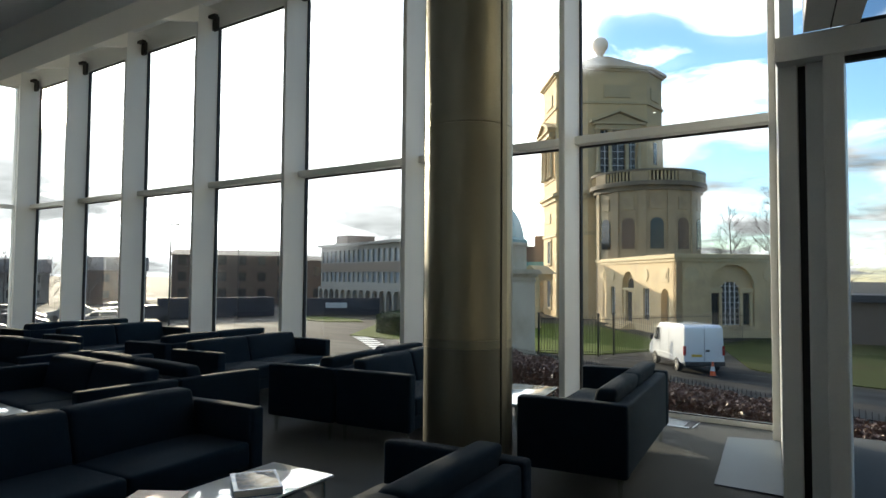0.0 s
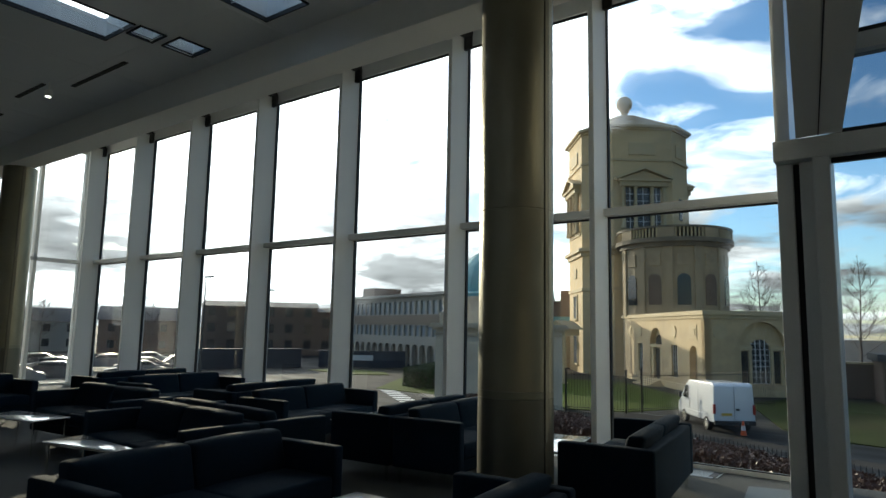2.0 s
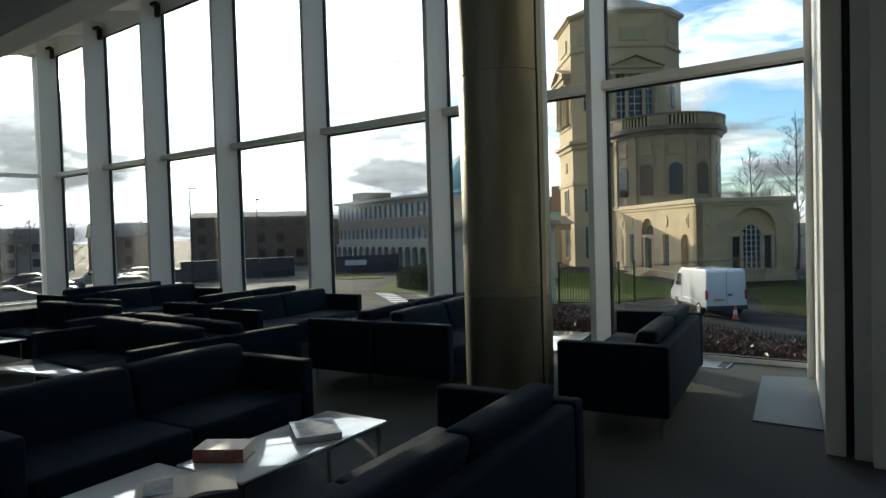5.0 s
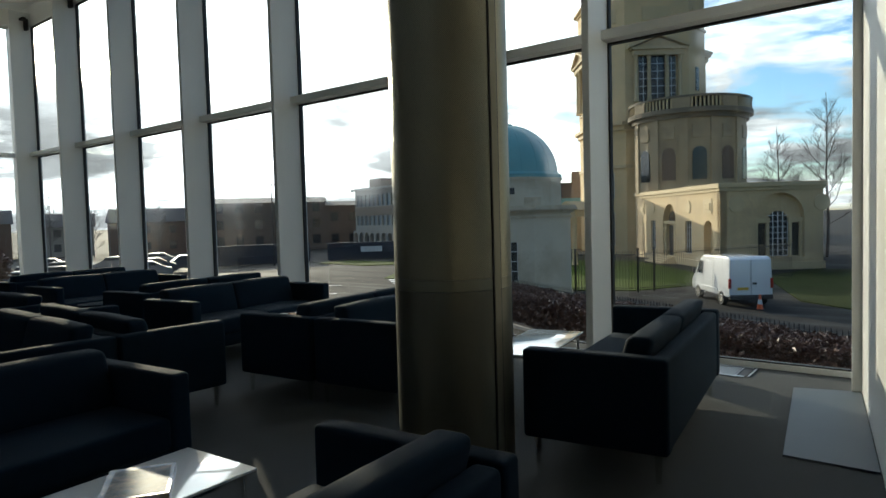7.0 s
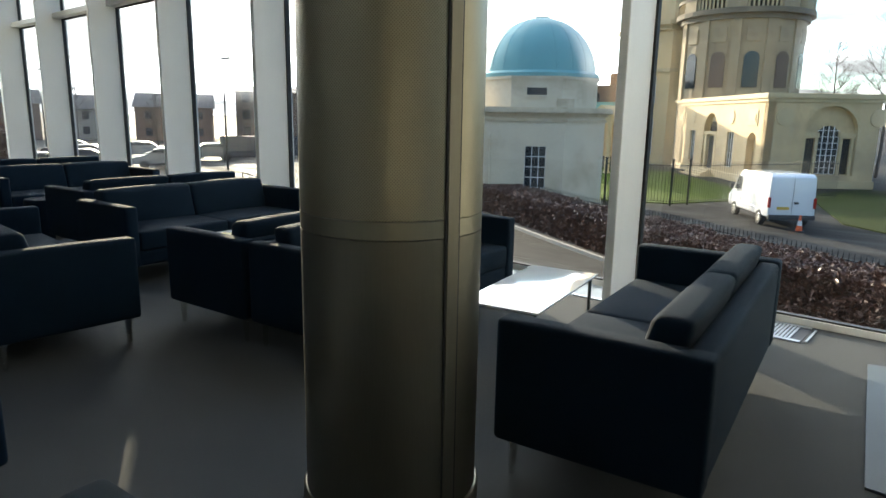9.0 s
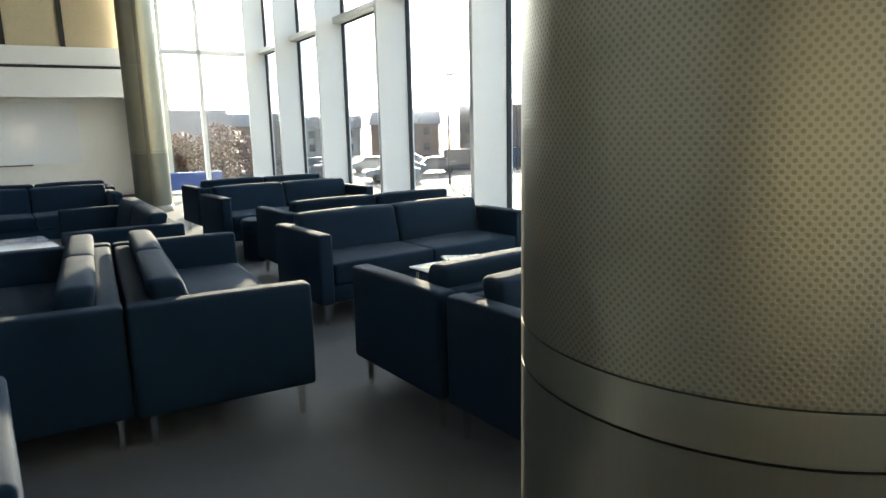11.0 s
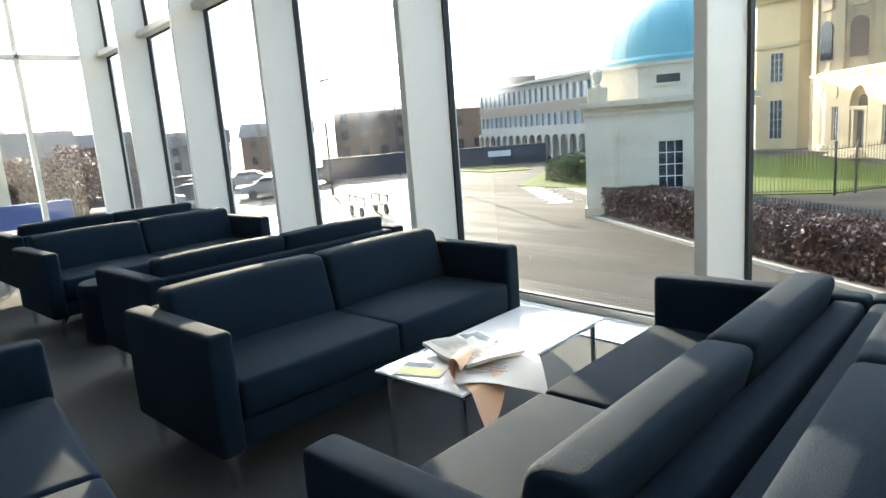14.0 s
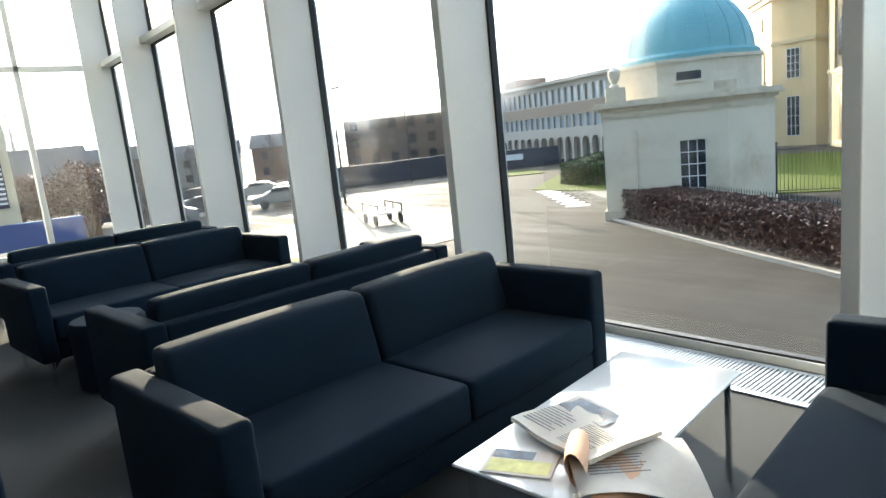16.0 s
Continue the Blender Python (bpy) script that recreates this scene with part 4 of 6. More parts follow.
part("cover", rounded(0.19, 0.13, 0.004, 0.0015, n=3), PAPER, mag)
part("picture", one_box(-0.085, 0.085, -0.055, 0.01, 0, 0.0006), YELLOWISH, mag, m=pose(0, 0, 0.0042))
part("picture", one_box(-0.085, 0.03, 0.015, 0.058, 0, 0.0006), PHOTO, mag, m=pose(0, 0, 0.0042))


def book(name, label, w, d, h, cover, m):
    b = thing(name, label, "book", m)
    part("page_block", one_box(-w / 2 + 0.004, w / 2 - 0.004, -d / 2 + 0.004, d / 2 - 0.002, 0.003, h - 0.003), PAPER, b)
    bm = bmesh.new()
    box(bm, -w / 2, w / 2, -d / 2, d / 2, 0, 0.003)
    box(bm, -w / 2, w / 2, -d / 2, d / 2, h - 0.003, h)
    box(bm, -w / 2, w / 2, d / 2 - 0.002, d / 2, 0.003, h - 0.003)
    part("cover", bm, cover, b)
    return b


bb = book("book", "large blue hardback with a photo cover on the coffee table", 0.29, 0.225, 0.035, COVER_BLUE, ON_N @ pose(-2.345, 2.10, TB, 0, 0, -38))
part("cover_photo", one_box(-0.12, 0.125, -0.09, 0.10, 0, 0.0008), PHOTO, bb, m=pose(0, 0, 0.0352))
book("book", "thick red-covered paperback on the coffee table", 0.235, 0.15, 0.062, COVER_RED, ON_N @ pose(-2.48, 1.645, TB, 0, 0, 208))
ob2 = thing("open_book", "open book lying face up on the coffee table", "book", ON_N @ pose(-2.33, 1.33, TB, 0, 0, 55))
for s in (-1, 1):
    bm = bmesh.new()
    g0, g1 = [], []
    for i in range(9):
        u = i / 8
        z = 0.006 + 0.016 * math.sin(math.pi * min(1, u * 1.15) * 0.9) * (1 - 0.55 * u)
        for lst, y in ((g0, -0.13), (g1, 0.13)):
            lst.append((bm.verts.new((s * 0.19 * u, y, z)), bm.verts.new((s * 0.19 * u, y, 0.001))))
    for i in range(8):
        for k in (0, 1):
            bm.faces.new((g0[i][k], g0[i + 1][k], g1[i + 1][k], g1[i][k]))
        bm.faces.new((g0[i][0], g0[i][1], g0[i + 1][1], g0[i + 1][0]))
        bm.faces.new((g1[i][0], g1[i + 1][0], g1[i + 1][1], g1[i][1]))
    bm.faces.new((g0[8][0], g0[8][1], g1[8][1], g1[8][0]))
    part("page_side", bm, PAPER, ob2, smooth=True)
part("photo", one_box(-0.16, -0.05, -0.09, 0.08, 0, 0.0008), PHOTO, ob2, m=pose(0, 0, 0.0215))


# ---- outside: ground, road, lawns ----
G = -3.2
INDOORS = set(bpy.data.objects)
bm = bmesh.new()
bmesh.ops.create_grid(bm, x_segments=1, y_segments=1, size=1500)
ground = setting("ground", bm, ASPHALT, "worn grey asphalt yard and road", category="ground")
ground.location = (0, 0, G)


def patch(name, poly, z0, z1, material, label, category):
    return setting(name, prism(bmesh.new(), poly, z0, z1), material, label, category=category)


# hedge line along the road's far kerb
HP = [Vector((-17.2, 26.6)), Vector((-10.0, 22.15)), Vector((-0.5, 16.7)), (Vector((9.0, 11.5)))]


def along(poly, d):
    """Points of a polyline, and its left normals, every d metres."""
    out = []
    for a, b in zip(poly, poly[1:]):
        n = max(1, int((b - a).length / d))
        t = (b - a).normalized()
        for i in range(n):
            out.append((a + (b - a) * i / n, Vector((-t.y, t.x)) if t.x < 0 else Vector((-t.y, t.x)), t))
    return out


def offset(poly, d):
    res = []
    for i, p in enumerate(poly):
        t = (poly[min(i + 1, len(poly) - 1)] - poly[max(i - 1, 0)]).normalized()
        res.append(p + Vector((-t.y, t.x)) * d)
    return res


kerb_line = offset(HP, -0.5)
bed_back = offset(HP, 2.6)
patch("kerb", [tuple(p) for p in kerb_line] + [tuple(p) for p in reversed(offset(HP, -0.36))], G - 0.1, G + 0.11, KERB, "pale stone kerb along the hedge bed", "kerb")
patch("ground_bed", [tuple(p) for p in offset(HP, -0.36)] + [tuple(p) for p in reversed(bed_back)], G - 0.1, G + 0.08, SOIL, "dark soil bed under the beech hedge", "soil")


def leafy(points, material, seed, size=0.09, count=9000, name="leaves"):
    """Many small folded leaves at random places given by a sampler."""
    rnd = random.Random(seed)
    verts, faces = [], []
    for k in range(count):
        p = points(rnd)
        a = Vector((rnd.gauss(0, 1), rnd.gauss(0, 1), rnd.gauss(0, 1))).normalized()
        b = a.orthogonal().normalized()
        b = Matrix.Rotation(rnd.uniform(0, 6.28), 3, a) @ b
        c = a.cross(b)
        s = size * rnd.uniform(0.6, 1.35)
        i = len(verts)
        verts += [p - b * s, p + c * s * 0.45 + a * s * 0.15, p + b * s, p - c * s * 0.45 + a * s * 0.15]
        faces += [(i, i + 1, i + 2), (i, i + 2, i + 3)]
    me = bpy.data.meshes.new(name)
    me.from_pydata([tuple(v) for v in verts], [], faces)
    return me


def hedge_block(name, poly, depth, height, leaf, core_mat, label, seed, size, per_m, wob=0.12):
    """A clipped hedge: twiggy core, skin of separate leaves with an uneven top."""
    h = thing(name, label, "hedge")
    inner, outer = offset(poly, 0.15), offset(poly, depth - 0.15)
    bm = bmesh.new()
    prism(bm, [tuple(p) for p in inner] + [tuple(p) for p in reversed(outer)], G + 0.05, G + height - 0.16)
    part("twigs", bm, core_mat, h, "bare twigs inside the hedge")
    lens = [(b - a).length for a, b in zip(poly, poly[1:])]
    total = sum(lens)

    def sample(rnd):
        d = rnd.uniform(0, total)
        i = 0
        while d > lens[i]:
            d -= lens[i]; i += 1
        a, b = poly[i], poly[i + 1]
        t = (b - a).normalized()
        nrm = Vector((-t.y, t.x))
        p = a + t * d
        hh = height + wob * (noise.noise((p.x * 0.9, p.y * 0.9, seed)) + 0.6 * noise.noise((p.x * 3.1, p.y * 3.1, seed)))
        k = rnd.random()
        if k < 0.45:
            w, z = rnd.gauss(0.05, 0.07) + wob * 0.6 * noise.noise((p.x * 2, p.y * 2, rnd.random())), rnd.uniform(0.05, hh)
        elif k < 0.9:
            w, z = rnd.uniform(0, depth), hh - abs(rnd.gauss(0, 0.09))
        else:
            w, z = depth - abs(rnd.gauss(0, 0.08)), rnd.uniform(0.1, hh)
        q = p + nrm * w
        return Vector((q.x, q.y, G + z))
    me = leafy(sample, leaf, seed, size, int(total * per_m))
    me.materials.append(leaf)
    lv = new("leaves", me)
    lv.parent = h
    lv["kind"] = "stuff"
    return h


hedge_block("beech_hedge", HP, 1.7, 1.22, LEAF_BROWN, TWIG, "brown winter beech hedge beside the road", 3, 0.075, 1500)


# ---- railings ----
def railing(name, poly, height, gap, label, style="spear"):
    r = thing(name, label, "railing")
    bar_bm = bmesh.new()
    tube(bar_bm, [(0, 0, 0), (0, 0, height - 0.1)], 0.012, 5)
    tube(bar_bm, [(0, 0, height - 0.1), (0, 0, height)], 0.02, 5, 0.002)
    bar = None
    n = 0
    extra = []
    for a, b in zip(poly, poly[1:]):
        d = (b - a)
        cnt = max(1, int(d.length / gap))
        ang = math.degrees(math.atan2(d.y, d.x))
        for z in (0.18, height - 0.22):
            part("rail", one_box(0, d.length, -0.012, 0.012, z, z + 0.03), IRON, r, m=pose(a.x, a.y, G + 0.05, 0, 0, ang))
        for i in range(cnt):
            p = a + d * i / cnt
            if bar is None:
                bar = part("bar", bar_bm, IRON, r, m=pose(p.x, p.y, G + 0.05))
            elif n < 290:
                again(bar, r, pose(p.x, p.y, G + 0.05))
            else:
                extra.append(p)
            n += 1
    if extra:
        bm = bmesh.new()
        for p in extra:
            tube(bm, [(p.x, p.y, G + 0.05), (p.x, p.y, G + height + 0.05)], 0.012, 4)
        o = part("bars_beyond", bm, IRON, r)
        o["kind"] = "stuff"
    return r


railing("railing", offset(HP, 2.2), 1.25, 0.14, "low black iron railing behind the beech hedge")
railing("railing", [Vector((-13.2, 33.5)), Vector((-9.9, 34.5)), Vector((-3.0, 45.0))], 2.3, 0.16, "tall black iron railing in front of the lawn")
bm = bmesh.new()
box(bm, -0.05, 0.05, -0.05, 0.05, 0, 2.4, bevel=0.01)
box(bm, -0.07, 0.07, -0.07, 0.07, 2.4, 2.5, bevel=0.02)
post = tagged(part("gate_post", bm, IRON, m=pose(-9.9, 34.5, G)), "black iron gate post at the corner of the railing", "post")
copy_thing(post, pose(-13.2, 33.5, G))
copy_thing(post, pose(-9.3, 35.6, G))

patch("ground_lawn_1", [(-30, 37), (-13.4, 34.2), (-10.2, 35.2), (-7.0, 40.5), (-9.5, 47.5), (-17, 58), (-40, 58)], G - 0.1, G + 0.05, GRASS, "bright green mown lawn", "lawn")
patch("ground_lawn_2", [(-1.8, 33.4), (1.0, 30.6), (30, 22), (40, 52), (-2.0, 52.5), (-4.8, 46)], G - 0.1, G + 0.05, GRASS_SHADED, "patchy green lawn beside the old stone building, darkened for shade", "lawn")
patch("pavement", [(-17.4, 27.4), (-14.2, 30.0), (-13.0, 33.0), (-26, 40), (-34, 47), (-29, 38)], G - 0.1, G + 0.03, PAVING, "pale pavement round the domed pavilion", "pavement")

# ---- crossing stripes, road marks ----
ca, cb = Vector((-26.6, 33.6)), Vector((-19.9, 27.4))
cd = (cb - ca).normalized()
for i in range(9):
    p = ca + (cb - ca) * i / 8
    o = part("road_marking", one_box(-0.55, 0.55, -0.27, 0.27, 0.003, 0.008), PAINT, m=pose(p.x, p.y, G, 0, 0, 30))
    tagged(o, "worn white road marking on the asphalt", "marking", "crossing stripes", "structure")
for x, y in ((-27.5, 28.5), (-24.5, 25.0), (-33, 31)):
    o = part("road_marking", one_box(-0.6, 0.6, -0.08, 0.08, 0.003, 0.008), PAINT, m=pose(x, y, G, 0, 0, 30))
    tagged(o, "short worn white road dash", "marking", "road dashes", "structure")


# ---- domed pavilion ----
def sash(parent, x0, x1, z0, z1, y, cols, rows, bar=0.035, glassmat=None, arch=False):
    """A glazed sash on the plane y, facing -y: dark panes behind white bars."""
    w = part("window", one_box(x0, x1, y - 0.01, y + 0.02, z0, z1), glassmat or DARKGLASS, parent, "dark sash window")
    bm = bmesh.new()
    for i in range(cols + 1):
        x = x0 + (x1 - x0) * i / cols
        box(bm, x - bar / 2, x + bar / 2, y - 0.05, y - 0.012, z0, z1)
    for j in range(rows + 1):
        z = z0 + (z1 - z0) * j / rows
        box(bm, x0, x1, y - 0.048, y - 0.014, z - bar / 2, z + bar / 2)
    part("glazing_bars", bm, PAINT, w, "white glazing bars")
    return w


def wall_with_hole(bm, x0, x1, z0, z1, y0, y1, holes):
    """A wall on x, z with rectangular holes (x0, x1, z0, z1) through it."""
    X = sorted({x0, x1} | {h[0] for h in holes} | {h[1] for h in holes})
    Z = sorted({z0, z1} | {h[2] for h in holes} | {h[3] for h in holes})
    for a, b in zip(X, X[1:]):
        for c, d in zip(Z, Z[1:]):
            cx, cz = (a + b) / 2, (c + d) / 2
            if not any(h[0] < cx < h[1] and h[2] < cz < h[3] for h in holes):
                box(bm, a, b, y0, y1, c, d)


pav = thing("pavilion", "pale limestone pavilion with a verdigris copper dome", "pavilion", pose(-17.32, 25.62, G, 0, 0, 29.5))
PX, PY = 3.28, 3.27  # centre of the dome


def pav_plan(d):
    """The pavilion's plan with one cut corner, grown by d."""
    return [(-d, -d), (4.63 + 0.4 * d, -d), (6.5 + d, 1.9 - 0.4 * d), (6.5 + d, 6.5 + d), (-d, 6.5 + d)]


bm = bmesh.new()
wall_with_hole(bm, 0, 4.63, 0.3, 4.35, 0, 0.4, [(2.88, 3.83, 1.1, 3.0)])
prism(bm, [(0, 0.4), (4.63, 0.4), (4.63, 0), (6.5, 1.9), (6.5, 6.5), (0, 6.5)], 0.3, 4.35)
part("wall", bm, STONE_PALE, pav)
part("plinth", prism(bmesh.new(), pav_plan(0.10), 0, 0.38), STONE_STAINED, pav)
bm = bmesh.new()
prism(bm, pav_plan(0.08), 4.1, 4.22)
prism(bm, pav_plan(0.14), 4.35, 4.5)
prism(bm, pav_plan(0.34), 4.5, 4.64)
prism(bm, pav_plan(0.26), 4.64, 4.74)
part("cornice", bm, STONE_STAINED, pav, "weathered cornice")
oct_ = lambda r: [(PX + r * math.cos(radians(22.5 + 45 * i)), PY + r * math.sin(radians(22.5 + 45 * i))) for i in range(8)]
bm = prism(bmesh.new(), oct_(3.02), 4.74, 6.1)
prism(bm, oct_(3.10), 6.0, 6.14)
part("drum", bm, STONE_PALE, pav)
part("vent_slot", one_box(2.85, 3.75, PY - 3.02 * math.cos(radians(22.5)) - 0.02, PY - 2.7, 5.3, 5.62), VAN_DARK, pav, "dark slot in the drum")
part("slot_sill", one_box(2.75, 3.85, PY - 2.90, PY - 2.7, 5.2, 5.29), STONE_PALE, pav)
bm = bmesh.new()
box(bm, 0.15, 0.9, 0.15, 0.9, 4.74, 5.3, bevel=0.03)
box(bm, 4.2, 5.0, 0.35, 1.0, 4.74, 5.15, bevel=0.03)
part("parapet_block", bm, STONE_STAINED, pav)
part("urn", lathe([(0.16, 5.3), (0.2, 5.36), (0.1, 5.45), (0.22, 5.7), (0.24, 5.95), (0.14, 6.05), (0.0, 6.15)], 18, centre=(0.5, 0.5, 0)), STONE_PALE, pav, smooth=True)
part("drum_cap", lathe([(2.70, 6.1), (2.88, 6.14), (2.90, 6.3), (2.76, 6.42)], 56, centre=(PX, PY, 0)), COPPER, pav, smooth=True)
R = 2.70
prof = [(R * math.cos(radians(a)), 6.38 + 2.62 * math.sin(radians(a))) for a in range(0, 89, 6)] + [(0.05, 9.0)]
dome = part("dome", lathe(prof, 64, centre=(PX, PY, 0)), COPPER, pav, "verdigris copper dome", smooth=True)
for i in range(20):
    a = 2 * math.pi * i / 20
    bm = bmesh.new()
    tube(bm, [(PX + r_ * 1.002 * math.cos(a), PY + r_ * 1.002 * math.sin(a), z_ + 0.002) for r_, z_ in prof[:-2]], 0.014, 5)
    part("seam", bm, COPPER, dome)
bm = bmesh.new()
box(bm, -0.35, 0.35, -0.2, 0.2, 8.7, 9.08, bevel=0.05)
part("shutter_cap", bm, COPPER, dome, m=pose(PX, PY, 0, 0, 0, 20))
sash(pav, 2.88, 3.83, 1.1, 3.0, 0.18, 3, 4)
part("window_sill", one_box(2.78, 3.93, -0.07, 0.15, 1.0, 1.1, bevel=0.01), STONE_PALE, pav)
bm = bmesh.new()
tube(bm, [(1.25, -0.06, 0.35), (1.25, -0.06, 3.4)], 0.04, 8)
tube(bm, [(1.25, -0.06, 3.4), (1.25, 0.02, 3.55)], 0.05, 8)
part("drain_pipe", bm, STONE_PALE, pav, "painted drain pipe")

# ---- clipped box hedge round the green ----
hedge_block("box_hedge", [Vector((-31.0, 47.0)), Vector((-29.0, 41.0)), Vector((-27.6, 37.2)), Vector((-26.9, 35.9)), Vector((-25.6, 35.2)), Vector((-21.5, 34.6))], 1.5, 1.3, LEAF_GREEN, TWIG, "clipped green box hedge beside the road", 11, 0.09, 700, wob=0.05)


# ---- the old observatory: tower, bow, wing ----
obs = thing("observatory", "old limestone observatory with an octagonal tower", "building")
C = Vector((-8.07, 49.3))
UA = 34.0
WM = pose(C.x, C.y, G, 0, 0, UA)  # wing's own axes: x along the shaded front, y along the sunlit side
WW, WD = 7.7, 19.3


def arch_poly(cx, w, z0, zs, n=12):
    """Outline of an arched opening: sill z0, springing zs."""
    return [(cx - w / 2, z0), (cx + w / 2, z0)] + [(cx + w / 2 * math.cos(math.pi * i / n), zs + w / 2 * math.sin(math.pi * i / n)) for i in range(n + 1)]


def arched(parent, name, cx, w, z0, zs, y, depth, material, m, label="", front=True):
    """An arched slab standing on the plane y (facing -y), depth deep."""
    bm = bmesh.new()
    poly = arch_poly(cx, w, z0, zs)
    lo = [bm.verts.new((x, y, z)) for x, z in poly]
    hi = [bm.verts.new((x, y + depth, z)) for x, z in poly]
    bm.faces.new(lo); bm.faces.new(hi[::-1])
    for i in range(len(poly)):
        j = (i + 1) % len(poly)
        bm.faces.new((lo[i], lo[j], hi[j], hi[i]))
    return part(name, bm, material, parent, label, m=m)


def arch_wall(bm, x0, x1, z0, z1, y, depth, cx, w, sill, spring, n=12):
    """A wall piece x0..x1 with one arched hole through it."""
    box(bm, x0, cx - w / 2, y, y + depth, z0, z1)
    box(bm, cx + w / 2, x1, y, y + depth, z0, z1)
    if sill > z0:
        box(bm, cx - w / 2, cx + w / 2, y, y + depth, z0, sill)
    pts = [(cx + w / 2 * math.cos(math.pi * i / n), spring + w / 2 * math.sin(math.pi * i / n)) for i in range(n + 1)]
    for (xa, za), (xb, zb) in zip(pts, pts[1:]):
        v = [bm.verts.new(p) for p in ((xa, y, za), (xb, y, zb), (xb, y, z1), (xa, y, z1), (xa, y + depth, za), (xb, y + depth, zb), (xb, y + depth, z1), (xa, y + depth, z1))]
        for q in ((0, 1, 2, 3), (7, 6, 5, 4), (0, 4, 5, 1)):
            bm.faces.new([v[i] for i in q])


# shaded front of the wing (local x 0..WW, facing -y)
bm = bmesh.new()
arch_wall(bm, 0, WW, 0.5, 5.9, 0, 0.5, 4.5, 3.6, 0.9, 3.9)
box(bm, 0.5, WW, 0.9, WD, 0.3, 5.9)
box(bm, 2.7, 6.3, 0.42, 0.9, 0.5, 5.9)
part("wing_wall", bm, STONE, obs, m=WM)
part("wing_plinth", one_box(-0.12, WW + 0.12, -0.12, WD, 0, 0.55, bevel=0.03), STONE_TRIM, obs, m=WM)
bm = bmesh.new()
box(bm, -0.10, WW + 0.10, -0.10, WD + 0.1, 5.9, 6.15, bevel=0.02)
box(bm, -0.22, WW + 0.22, -0.22, WD + 0.2, 6.15, 6.5, bevel=0.03)
part("wing_cornice", bm, STONE_TRIM, obs, m=WM)
# three-part window in the recess
arched(obs, "window", 4.5, 1.5, 1.0, 3.6, 0.40, 0.02, DARKGLASS, WM, "tall arched window")
bm = bmesh.new()
for i in range(5):
    x = 3.75 + 1.5 * i / 4
    box(bm, x - 0.03, x + 0.03, 0.36, 0.398, 1.0, 4.3 if 0 < i < 4 else 3.6)
for j in range(8):
    box(bm, 3.75, 5.25, 0.362, 0.396, 1.0 + j * 0.43 - 0.02, 1.0 + j * 0.43 + 0.02)
part("glazing_bars", bm, PAINT, obs, m=WM)
for x in (2.95, 5.45):
    part("window", one_box(x, x + 0.6, 0.38, 0.41, 1.0, 3.45), DARKGLASS, obs, "narrow side window", m=WM)
bm = bmesh.new()
for x in (2.7, 3.55, 5.25, 6.05):
    box(bm, x, x + 0.22, 0.2, 0.41, 0.9, 3.5, bevel=0.02)
box(bm, 2.65, 3.8, 0.15, 0.41, 3.5, 3.85, bevel=0.02)
box(bm, 5.2, 6.35, 0.15, 0.41, 3.5, 3.85, bevel=0.02)
part("window_surround", bm, STONE_TRIM, obs, m=WM)
for x in (1.2, 7.6):
    part("roundel", lathe([(0.0, -0.03), (0.5, -0.03), (0.6, 0.0), (0.6, 0.06)], 28), STONE_TRIM, obs, m=WM @ pose(x, -0.01, 4.9, 90))

# sunlit side of the wing (faces -x in the wing's axes): niches, windows and a door
SM = WM @ pose(0, WD, 0, 0, 0, -90)  # local x runs from the far end (0) to the corner (WD)
bm = bmesh.new()
QX = [1.8, 5.0, 9.1, 13.4, 17.2]  # niche, window, door, window, niche
arch_wall(bm, 0, 3.4, 0.5, 5.9, 0, 0.5, QX[0], 1.4, 0.5, 3.0)
wall_with_hole(bm, 3.4, 6.6, 0.5, 5.9, 0, 0.5, [(QX[1] - 0.65, QX[1] + 0.65, 1.0, 3.7)])
arch_wall(bm, 6.6, 11.6, 0.5, 5.9, 0, 0.5, QX[2], 3.0, 0.5, 3.7)
wall_with_hole(bm, 11.6, 15.2, 0.5, 5.9, 0, 0.5, [(QX[3] - 0.65, QX[3] + 0.65, 1.0, 3.7)])
arch_wall(bm, 15.2, WD, 0.5, 5.9, 0, 0.5, QX[4], 1.5, 0.5, 3.0)
part("side_wall", bm, STONE, obs, m=SM)
for k in (1, 3):
    sash(obs, QX[k] - 0.65, QX[k] + 0.65, 1.0, 3.7, 0.2, 3, 5).matrix_basis = SM
    part("window_sill", one_box(QX[k] - 0.8, QX[k] + 0.8, -0.08, 0.18, 0.88, 1.0), STONE_TRIM, obs, m=SM)
    part("roundel", lathe([(0.0, -0.02), (0.42, -0.02), (0.52, 0.01), (0.52, 0.06)], 24), STONE_TRIM, obs, m=SM @ pose(QX[k], -0.01, 4.85, 90))
door = part("door", one_box(QX[2] - 0.8, QX[2] + 0.8, 0.30, 0.36, 0.5, 3.3), VAN_DARK, obs, "dark panelled double door", m=SM)
for s_ in (-1, 1):
    for z_ in (0.7, 1.6, 2.5):
        part("panel", one_box(QX[2] + s_ * 0.4 - 0.28, QX[2] + s_ * 0.4 + 0.28, 0.27, 0.30, z_, z_ + 0.7), VAN_DARK, door)
arched(obs, "fanlight", QX[2], 1.6, 3.68, 3.75, 0.3, 0.04, DARKGLASS, SM, "glazed fanlight")
bm = bmesh.new()
box(bm, QX[2] - 1.25, QX[2] - 0.85, 0.05, 0.4, 0.5, 3.42, bevel=0.02)
box(bm, QX[2] + 0.85, QX[2] + 1.25, 0.05, 0.4, 0.5, 3.42, bevel=0.02)
box(bm, QX[2] - 1.4, QX[2] + 1.4, 0.0, 0.4, 3.42, 3.68, bevel=0.02)
part("door_surround", bm, STONE_TRIM, obs, m=SM)
